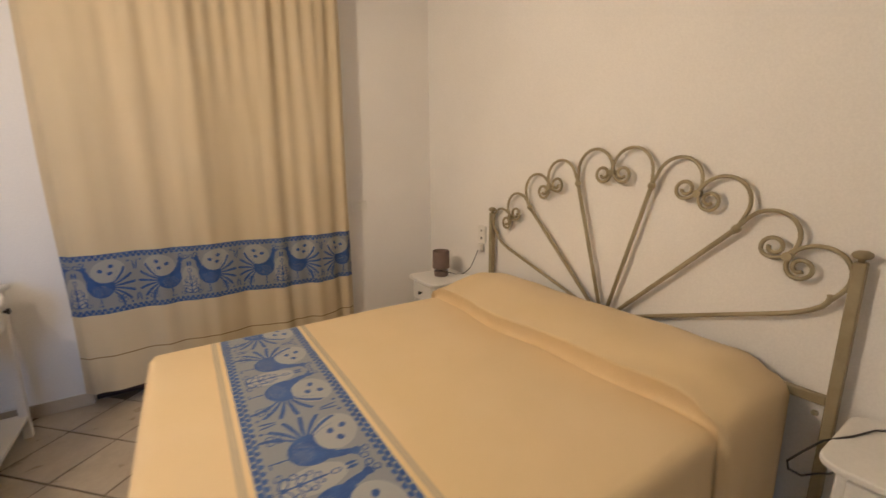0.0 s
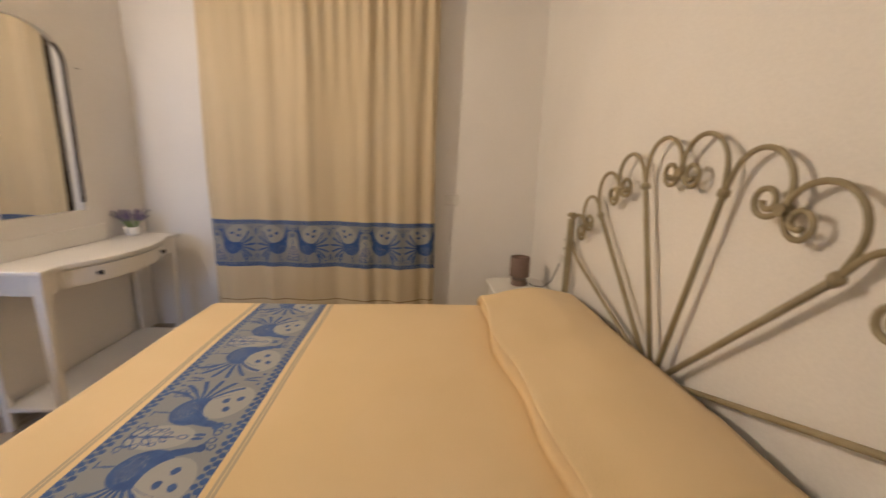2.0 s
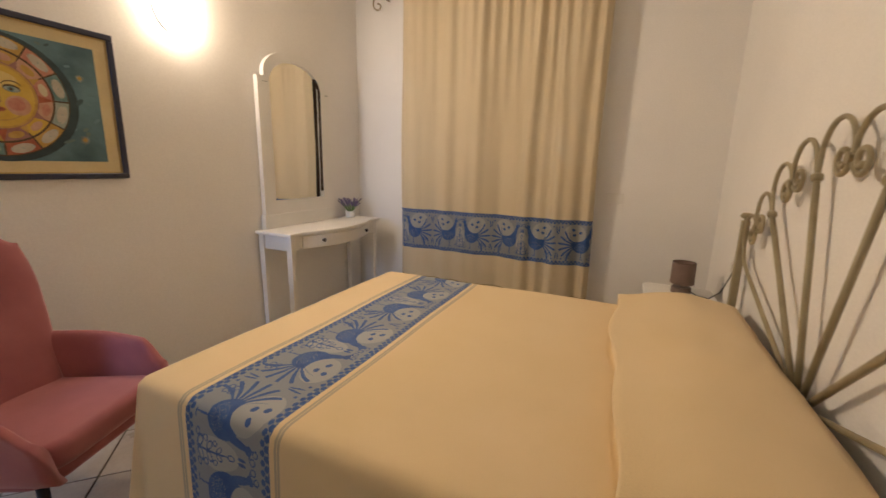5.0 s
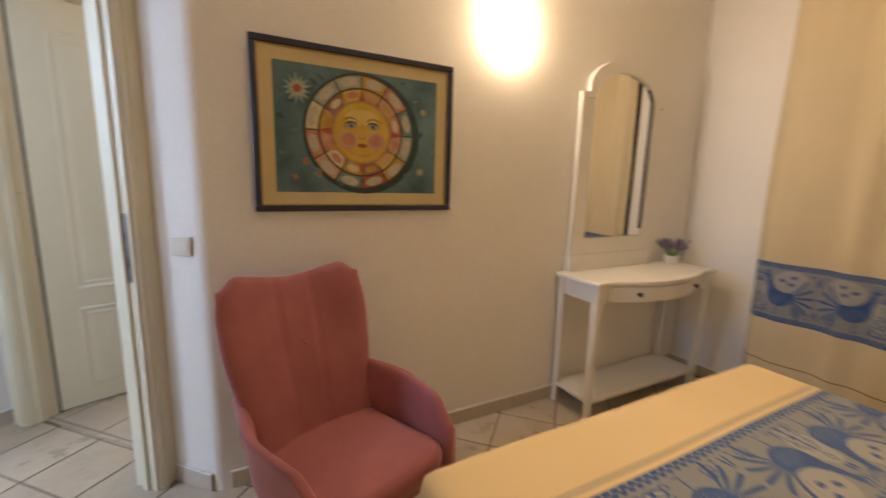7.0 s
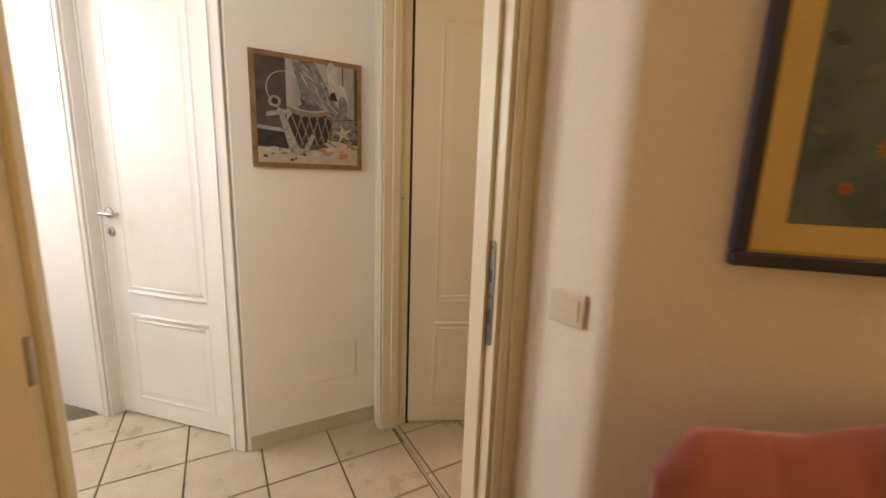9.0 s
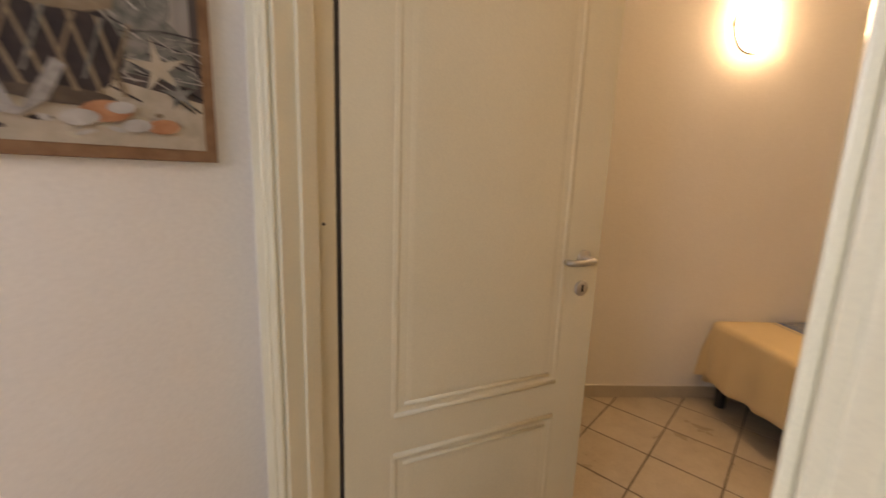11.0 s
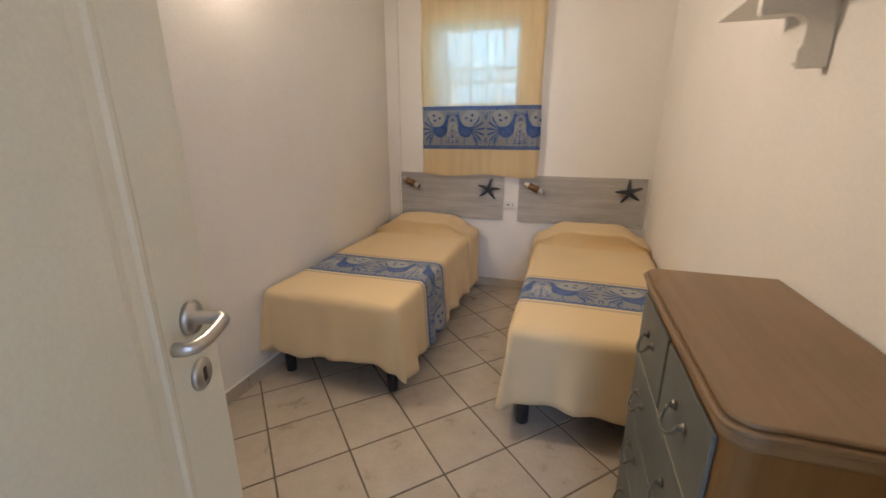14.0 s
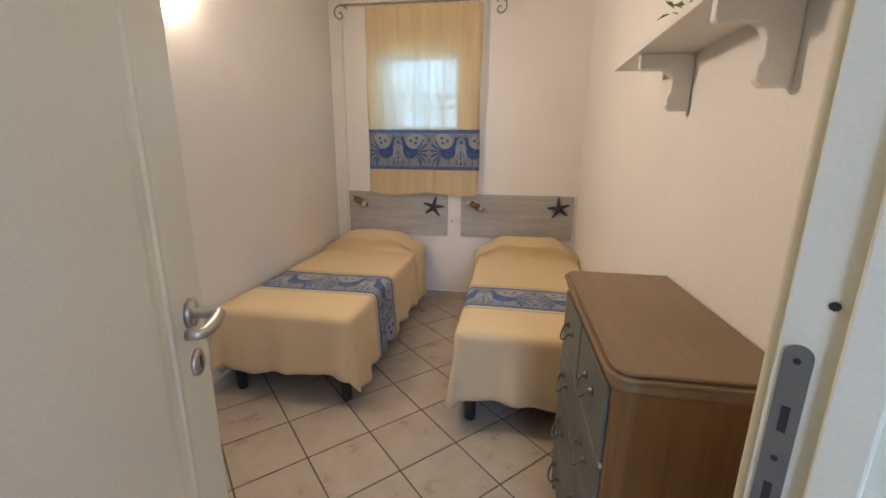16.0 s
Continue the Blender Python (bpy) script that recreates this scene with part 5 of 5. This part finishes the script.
reading_lamp(-2.690, 0.925)
reading_lamp(-1.615, 0.915)
socket_plate("wall_socket", frame_of(-1.796, TY1, -1, 0) @ pose(0, 0, 0.757), 0.10, 0.07, "white wall socket between the headboard panels", ((0.018, 0.0, 0.008), (-0.02, 0.008, 0.004), (-0.02, -0.008, 0.004)))
tagged(part("wall_conduit", tube([(-2.805, TY1 - 0.012, 0.09), (-2.805, TY1 - 0.012, H - 0.01)], 0.012, 12), PLASTER), "thin white painted conduit in the corner", "conduit")

# chest of drawers
DX0, DX1, DY0, DY1, DZ = -1.090, -0.728, 0.300, 1.050, 0.942
chest = thing("chest_of_drawers", None, "brown wooden chest with grey-green drawers and pewter pulls", "chest of drawers")


def plan(inset, front_r=0.045):
    pts = [(DX1, DY0 + inset), (DX1, DY1 - inset)]
    r = front_r
    pts += [(DX0 + inset + r - r * math.sin(a), DY1 - inset - r + r * math.cos(a)) for a in [math.pi / 2 * k / 7 for k in range(8)]]
    pts += [(DX0 + inset + r - r * math.cos(a), DY0 + inset + r - r * math.sin(a)) for a in [math.pi / 2 * k / 7 for k in range(8)]]
    return pts


soften(part("top", prism(plan(0.006, 0.040), DZ - 0.010, DZ), WOODTOP, chest, "brown stained wooden top"), 0.004, 2)
soften(part("moulding", prism(plan(-0.004, 0.049), DZ - 0.020, DZ - 0.0105), WOODTOP, chest), 0.004, 3)
soften(part("moulding", prism(plan(0.006), DZ - 0.052, DZ - 0.0205), WOODTOP, chest), 0.010, 3)
part("body", prism(plan(0.016, 0.035), 0.085, DZ - 0.0525), WOODSIDE, chest, "brown stained wooden carcass")
fx = DX0 + 0.016
lines = [0.105, 0.295, 0.485, 0.675, 0.884]


def pull(parent, y, z):
    for e in (-0.038, 0.038):
        part("boss", lathe([(0.011, 0), (0.012, 0.003), (0.007, 0.008), (0.006, 0.014), (0.003, 0.016)], 10), PULL, parent).matrix_basis = pose(fx - 0.0095, y + e, z, 0, -90, 0)
    pts = [(fx - 0.024 - 0.016 * math.sin(math.pi * k / 12), y - 0.038 * math.cos(math.pi * k / 12), z - 0.034 * math.sin(math.pi * k / 12) ** 0.8) for k in range(13)]
    part("bail", tube(pts, 0.0036, 7), PULL, parent, "pewter bail pull", True)


for i in range(4):
    z0, z1 = lines[i] + 0.006, lines[i + 1] - 0.006
    spans = [(DY0 + 0.052, DY1 - 0.052)] if i < 3 else [(DY0 + 0.052, 0.668), (0.682, DY1 - 0.052)]
    for y0, y1 in spans:
        d = part("drawer", box(fx - 0.009, fx - 0.0004, y0, y1, z0, z1, 0.0035, 2), SLATEPAINT, chest, "grey-green painted drawer front")
        for y in ([y0 + 0.15, y1 - 0.15] if i < 3 else [(y0 + y1) / 2]):
            pull(d, y, (z0 + z1) / 2 + 0.012)
for z in lines[1:-1]:
    part("divider", box(fx - 0.005, fx - 0.0003, DY0 + 0.05, DY1 - 0.05, z - 0.0048, z + 0.0048), BONE, chest)
part("plinth", box(fx + 0.006, DX1, DY0 + 0.03, DY1 - 0.03, 0.045, 0.0848), WOODSIDE, chest)
for y0, s in ((DY0 + 0.018, 1), (DY1 - 0.018, -1)):
    for x in (fx + 0.002, DX1 - 0.07):
        b = extrude_outline([(0, 0), (0.045, 0), (0.055, 0.03), (0.085, 0.045), (0.085, 0.0845), (0, 0.0845)], 0.06, lambda a, c, d, x=x, y0=y0, s=s: (x + d, y0 + s * a, c))
        part("foot", b, WOODSIDE, chest)

# wall shelf
shelf = thing("wall_shelf", None, "white painted wall shelf on two scrolled brackets", "shelf")
SZ = 1.703
soften(part("board", box(TX1 - 0.192, TX1, 0.28, 1.395, SZ, SZ + 0.020), WHITEPAINT, shelf), 0.002)
prof = [(0, 0), (0.175, 0), (0.175, -0.036)] + [(0.163 + 0.012 * math.cos(a), -0.038 - 0.014 * math.sin(a)) for a in (0.4, 1.0, 1.57)] + [(0.105, -0.052)]
prof += [(0.102 - 0.036 * math.sin(a), -0.092 + 0.040 * math.cos(a)) for a in [math.pi / 2 * k / 6 for k in range(1, 7)]] + [(0.066, -0.125), (0.074, -0.140), (0.074, -0.168), (0.060, -0.184), (0.0, -0.184)]
for y in (0.575, 1.10):
    b = extrude_outline(prof, 0.028, lambda a, c, d, y=y: (TX1 - 0.0005 - a, y - 0.014 + d, SZ - 0.0005 + c))
    soften(part("bracket", b, WHITEPAINT, shelf, "scrolled white bracket"), 0.004, 3)
plant = thing("shelf_plant", pose(TX1 - 0.105, 0.84, SZ + 0.021), "small green plant in a white pot on the shelf", "potted plant")
part("pot", lathe([(0.032, 0), (0.040, 0.004), (0.046, 0.075), (0.043, 0.078), (0.038, 0.066), (0.002, 0.064)], 20), WHITEPAINT, plant, smooth=True)
b = bmesh.new()
rnd = random.Random(9)
for k in range(70):
    a, r, z = rnd.uniform(0, 6.283), rnd.uniform(0.0, 0.075), rnd.uniform(0.05, 0.135)
    c = Vector((r * math.cos(a), r * math.sin(a), z - r * 0.25))
    d = Vector((math.cos(a), math.sin(a), rnd.uniform(-0.5, 0.6))).normalized() * 0.034
    s = Vector((-math.sin(a), math.cos(a), 0)) * 0.010
    u = Vector((0, 0, 0.004))
    v = [b.verts.new(p) for p in (c, c + d * 0.5 + s + u, c + d, c + d * 0.5 - s + u)]
    b.faces.new(v)
o = part("leaves", b, LEAF, plant, "small green leaves")
o.modifiers.new("thick", "SOLIDIFY").thickness = 0.0008

# window with its grille
win = thing("window_1", pose((WX0 + WX1) / 2, TY1 + 0.13, (WZ0 + WZ1) / 2), "small white window with an iron grille outside", "window", kind="structure")
ww, wh = (WX1 - WX0) / 2, (WZ1 - WZ0) / 2
for x0, x1, z0, z1 in ((-ww, ww, wh - 0.035, wh), (-ww, ww, -wh, -wh + 0.035), (-ww, -ww + 0.035, -wh + 0.0355, wh - 0.0355), (ww - 0.035, ww, -wh + 0.0355, wh - 0.0355)):
    soften(part("window_frame", box(x0, x1, 0, 0.04, z0, z1), WHITEPAINT, win), 0.003)
glass = Nodes("window_glass", 0.0)
glass.b.inputs["Transmission Weight"].default_value = 1.0
glass.b.inputs["IOR"].default_value = 1.45
o = part("pane", box(-ww + 0.03, ww - 0.03, 0.016, 0.020, -wh + 0.03, wh - 0.03), glass.m, win, "clear glass pane")
o.visible_shadow = False
grille = part("grille", tube([(-ww, 0.075, -0.11), (ww, 0.075, -0.11)], 0.007, 6), BLACK, win, "black iron grille")
part("rail", tube([(-ww, 0.075, 0.0), (ww, 0.075, 0.0)], 0.007, 6), BLACK, grille)
for k in range(6):
    x = -ww + 0.02 + k * (2 * ww - 0.04) / 5
    part("bar", tube([(x, 0.075, -wh), (x, 0.075, wh)], 0.006, 6), BLACK, grille)
for k in range(5):
    x = -ww + 0.02 + (k + 0.5) * (2 * ww - 0.04) / 5
    part("loop", tube([(x + 0.05 * math.cos(a), 0.075, -0.055 + 0.05 * math.sin(a)) for a in [2 * math.pi * i / 18 for i in range(18)]], 0.005, 5, closed=True), BLACK, grille)
net = Nodes("white_net", 0.9)
net.colour((0.85, 0.88, 0.9))
tr = net.add("ShaderNodeBsdfTranslucent")
tr.inputs[0].default_value = (0.85, 0.90, 0.94, 1)
tp = net.add("ShaderNodeBsdfTransparent")
m1, m2 = net.add("ShaderNodeMixShader", Fac=0.6), net.add("ShaderNodeMixShader", Fac=0.40)
net.link(net.b.outputs[0], m1.inputs[1])
net.link(tr.outputs[0], m1.inputs[2])
net.link(m1.outputs[0], m2.inputs[1])
net.link(tp.outputs[0], m2.inputs[2])
net.link(m2.outputs[0], net.t.nodes["Material Output"].inputs[0])
nc = thing("net_curtain", pose((WX0 + WX1) / 2, TY1 + 0.085, 0), "sheer white net curtain hung in the window recess", "net curtain")
part("cloth", grid(lambda a, h: (-ww + 0.01 + (2 * ww - 0.02) * a, 0.022 * noise.noise((a * 9, h * 0.6, 0)) + 0.012 * noise.noise((a * 23, h * 0.4, 3)), WZ0 + 0.004 + (WZ1 - WZ0 - 0.02) * h), 120, 12), net.m, nc, "sheer white net", True)
part("wire", tube([(-ww, 0, WZ1 - 0.016), (ww, 0, WZ1 - 0.016)], 0.003, 6), STEEL, nc)
tagged(part("ground", box(-40, 40, 3.6, 80, -0.4, -0.3), GROUT), "pale paved ground outside the window", "ground", kind="structure")

# ---- hall ----
ax, ay = -1.3705, -0.989
sea = thing("seaside_print", frame_of(ax, ay, -1, 1) @ pose(0, 0, 1.570), "square seaside print with an anchor, basket and shells", "picture")
PS = 0.236


def pflat(name, pts, d, material, label=""):
    return part(name, extrude_outline(pts, 0.0007, lambda a, b, e: (a, -0.018 - d - e, b)), material, sea, label)


ANCHOR = mottled("print_anchor", (0.20, 0.19, 0.185), (0.44, 0.42, 0.40), 0.8, big=45)
RUST = mottled("rusty_print_edge", (0.20, 0.10, 0.05), (0.32, 0.18, 0.10), 0.5, big=25)
PLANK = grained("print_dark_planks", (0.035, 0.028, 0.028), (0.08, 0.062, 0.058), (0.15, 0.125, 0.12), 0.8, (26, 26, 3.0), 0.02)
PALEPLANK = grained("print_pale_planks", (0.22, 0.20, 0.19), (0.36, 0.33, 0.31), (0.50, 0.47, 0.44), 0.8, (26, 26, 3.0), 0.02)
SAND = mottled("print_sand", (0.42, 0.36, 0.28), (0.54, 0.47, 0.38), 0.8, big=30)
NET = mottled("print_net", (0.10, 0.11, 0.10), (0.28, 0.27, 0.25), 0.8, big=60, fine=200)
CREAM = mottled("print_cream", (0.36, 0.34, 0.32), (0.58, 0.56, 0.53), 0.8, big=25)
WICKER = mottled("print_wicker", (0.20, 0.15, 0.10), (0.31, 0.24, 0.17), 0.8, big=40)
SHADE = mottled("print_shadow", (0.025, 0.020, 0.022), (0.06, 0.045, 0.045), 0.8, big=25)
CORAL = mottled("print_shell", (0.42, 0.18, 0.09), (0.55, 0.28, 0.16), 0.8, big=40)
soften(part("panel", box(-PS, PS, -0.018, 0, -PS, PS), RUST, sea, "rust-edged print panel"), 0.002)
e = PS - 0.022
pflat("backdrop", [(-e, -e), (e, -e), (e, e), (-e, e)], 0.0003, PLANK)
for x0, x1 in ((-0.095, -0.035), (0.02, 0.075), (0.08, 0.145), (0.15, 0.20)):
    pflat("pale_plank", [(x0, -0.09), (x1, -0.09), (x1, e), (x0, e)], 0.0012, PALEPLANK)
pflat("sand", [(-e, -e), (e, -e), (e, -0.125), (0.05, -0.10), (-0.06, -0.155), (-e, -0.150)], 0.0012, SAND)
pflat("net", [(-0.07, 0.21), (0.03, 0.21), (0.11, 0.05), (0.20, -0.02), (0.205, -0.10), (0.10, -0.09), (0.02, 0.02), (-0.03, 0.06)], 0.0021, NET)
rnd_net = random.Random(21)
for k in range(90):
    low = k % 2
    x0 = rnd_net.uniform(-0.05, 0.10) if not low else rnd_net.uniform(0.06, 0.20)
    z0 = rnd_net.uniform(0.02, 0.20) if not low else rnd_net.uniform(-0.12, 0.0)
    ln, a = rnd_net.uniform(0.025, 0.07), radians(rnd_net.uniform(-75, -35) if not low else rnd_net.uniform(-40, 60))
    dx, dz, t = ln * math.cos(a), ln * math.sin(a), rnd_net.uniform(0.0012, 0.0028)
    x1, z1 = max(-e, min(e, x0 + dx)), max(-e, min(e, z0 + dz))
    pflat("strand", [(x0, z0), (x1, z1), (x1 + t, z1 + t), (x0 + t, z0 + t)], 0.0022 + 0.000008 * k, (CREAM, SHADE, NET, PALEPLANK)[k % 4])
pflat("dark_corner", [(-e, -0.02), (-0.10, -0.02), (-0.10, e), (-e, e)], 0.0014, paint("print_brown", (0.055, 0.035, 0.030), (0.10, 0.068, 0.058), 20))
pflat("ledge", [(-e, -0.075), (-0.10, -0.085), (-0.10, -0.070), (-e, -0.060)], 0.0022, ANCHOR)
pflat("ledge_shade", [(-e, -0.145), (-0.07, -0.150), (-0.07, -0.090), (-e, -0.080)], 0.0022, SHADE)
pflat("hollow", ellipse(0.0, -0.06, 0.098, 0.083, 24), 0.0030, SHADE)
pflat("basket_rim", [(-0.098, 0.026), (-0.05, 0.014), (0.0, 0.009), (0.05, 0.013), (0.090, 0.026), (0.086, 0.006), (0.05, -0.008), (0.0, -0.014), (-0.05, -0.010), (-0.092, 0.004)], 0.0039, WICKER)
pflat("rim_light", [(-0.096, 0.027), (-0.05, 0.016), (0.0, 0.011), (0.05, 0.015), (0.089, 0.027), (0.05, 0.011), (0.0, 0.007), (-0.05, 0.011)], 0.0042, CREAM)
pflat("lavender_heap", ellipse(0.0, 0.024, 0.048, 0.016, 18), 0.0036, paint("print_violet", (0.07, 0.06, 0.10), (0.14, 0.12, 0.19), 40))
pflat("basket_foot", ellipse(0.012, -0.140, 0.070, 0.014, 20), 0.0039, paint("print_basket_foot", (0.07, 0.05, 0.038), (0.13, 0.095, 0.07), 40))
for k in range(5):
    x = -0.080 + k * 0.035
    pflat("lath", [(x, -0.010), (x + 0.006, -0.012), (x + 0.052 - 0.004 * k, -0.130), (x + 0.045 - 0.004 * k, -0.132)], 0.0048, WICKER)
    pflat("lath", [(x + 0.044, -0.012), (x + 0.049, -0.012), (x + 0.018, -0.110), (x + 0.013, -0.112)], 0.0057, (WICKER, NET)[k % 2])
for k in range(26):
    px, pz = rnd_net.uniform(-0.19, 0.20), rnd_net.uniform(-0.205, -0.150)
    pflat("pebble", ellipse(px, pz, rnd_net.uniform(0.006, 0.016), rnd_net.uniform(0.003, 0.006), 10, rnd_net.uniform(-20, 20)), 0.0020 + 0.00003 * k, (CREAM, BONE, WICKER, SHADE, SAND)[k % 5])
pflat("rope", [(-0.10 + 0.075 * math.cos(a), 0.09 + 0.075 * math.sin(a)) for a in [0.9 + 3.3 * k / 16 for k in range(17)]] + [(-0.10 + 0.0715 * math.cos(a), 0.09 + 0.0715 * math.sin(a)) for a in [4.2 - 3.3 * k / 16 for k in range(17)]], 0.0039, CREAM)
pflat("anchor_shank", [(-0.135, 0.015), (-0.112, 0.010), (-0.042, -0.165), (-0.085, -0.172)], 0.0066, ANCHOR)
pflat("anchor_bar", [(-0.178, -0.026), (-0.175, -0.006), (-0.085, 0.012), (-0.082, -0.006)], 0.0075, ANCHOR)
pflat("anchor_fluke", [(-0.09, -0.170), (-0.035, -0.165), (0.005, -0.085), (0.020, -0.095), (-0.005, -0.15), (-0.04, -0.178)], 0.0075, ANCHOR)
pflat("anchor_eye", ellipse(-0.142, 0.038, 0.026, 0.024, 20), 0.0066, ANCHOR)
pflat("anchor_hole", ellipse(-0.142, 0.038, 0.014, 0.013, 16), 0.0075, SHADE)
pflat("fish", ellipse(0.100, 0.165, 0.024, 0.062, 20, 6), 0.0030, CREAM)
pflat("fish", ellipse(0.145, 0.070, 0.026, 0.068, 20, 8), 0.0030, CREAM)
pflat("fish_back", ellipse(0.148, 0.045, 0.021, 0.045, 20, 8), 0.0039, NET)
pflat("tail", [(0.095, 0.10), (0.11, 0.10), (0.125, 0.065), (0.085, 0.068)], 0.0039, SHADE)
for k in range(2):
    px, pz, r = (0.145, -0.075, 0.05) if k == 0 else (0.175, -0.115, 0.032)
    pflat("sea_star", [(px + (r if i % 2 == 0 else r * 0.28) * math.cos(i * math.pi / 5 + 0.5), pz + (r if i % 2 == 0 else r * 0.28) * math.sin(i * math.pi / 5 + 0.5)) for i in range(10)], 0.0048 + k * 0.001, SAND if k == 0 else NET)
for px, pz, rx, mt in ((0.065, -0.158, 0.036, CORAL), (0.03, -0.172, 0.026, CREAM), (0.105, -0.178, 0.022, CREAM), (0.145, -0.176, 0.026, CORAL), (-0.155, -0.160, 0.025, CREAM), (0.085, -0.150, 0.02, CREAM)):
    pflat("shell", ellipse(px, pz, rx, rx * 0.5, 16, 8), 0.0066 + 0.0009 * (mt is CREAM), mt)

plate = thing("access_plate", frame_of(-1.425, -0.935, -1, 1) @ pose(0, 0, 0.380), "white access plate set flush in the hall wall", "wall plate")
soften(part("cover", box(-0.128, 0.128, -0.006, 0.0, -0.096, 0.096), PLASTER, plate), 0.003, 2)

# ---- floor tiles ----
floor = bpy.data.objects["floor"]
PITCH, HALF_T = 0.31, 0.1510


def tile_mesh():
    b = box(-HALF_T, HALF_T, -HALF_T, HALF_T, -0.0035, 0.0, 0.0012, 1)
    me = bpy.data.meshes.new("tile")
    bmesh.ops.recalc_face_normals(b, faces=b.faces)
    b.to_mesh(me)
    b.free()
    me.materials.append(TILE)
    return me


TME = tile_mesh()
turn45 = Matrix.Rotation(radians(45), 4, "Z")


def clip(pts, f):
    """The part of a convex outline where f is not negative."""
    out = []
    for p, q in zip(pts, pts[1:] + pts[:1]):
        a, b = f(*p), f(*q)
        if a >= 0:
            out.append(p)
        if a * b < 0:
            k = a / (a - b)
            out.append((p[0] + (q[0] - p[0]) * k, p[1] + (q[1] - p[1]) * k))
    return out


def lay(ox, oy, inside, edge):
    """Diagonal tiles whose joints cross at (ox, oy), cut along the line where edge is 0."""
    for i in range(-24, 25):
        for j in range(-24, 25):
            p = Vector(((i + 0.5) * PITCH, (j + 0.5) * PITCH, 0))
            p.rotate(turn45.to_quaternion())
            x, y = ox + p.x, oy + p.y
            if not inside(x, y):
                continue
            k = HALF_T * R2
            pts = [(x + k, y), (x, y + k), (x - k, y), (x, y - k)]
            side = [edge(*q) for q in pts]
            if min(side) >= 0:
                o = new("tile", TME)
                o.matrix_basis = Matrix.Translation((x, y, 0.0)) @ turn45
                o.parent = floor
            elif max(side) > 0.01:
                cut = clip(pts, edge)
                part("cut_tile", prism(cut, -0.0035, 0.0), TILE, floor)


MID = (DT + DH) / 2
lay(-2.166, 0.972, lambda x, y: TX0 - 0.2 < x < TX1 + 0.06 and -0.9 < y < TY1 + 0.2, lambda x, y: y - x - MID - 0.003)
lay(-0.998, -0.548, lambda x, y: (-1.5 < x < BX1 + 0.1 and -2.3 < y < BY1 + 0.1 and (x > TX1 or x + y < 0) and (x + y > CN - 0.2 or y < -1.1) and (y > BY0 - 0.1 or x < 0.1)), lambda x, y: max(MID - 0.003 - y + x, x - TX1 - 0.07))
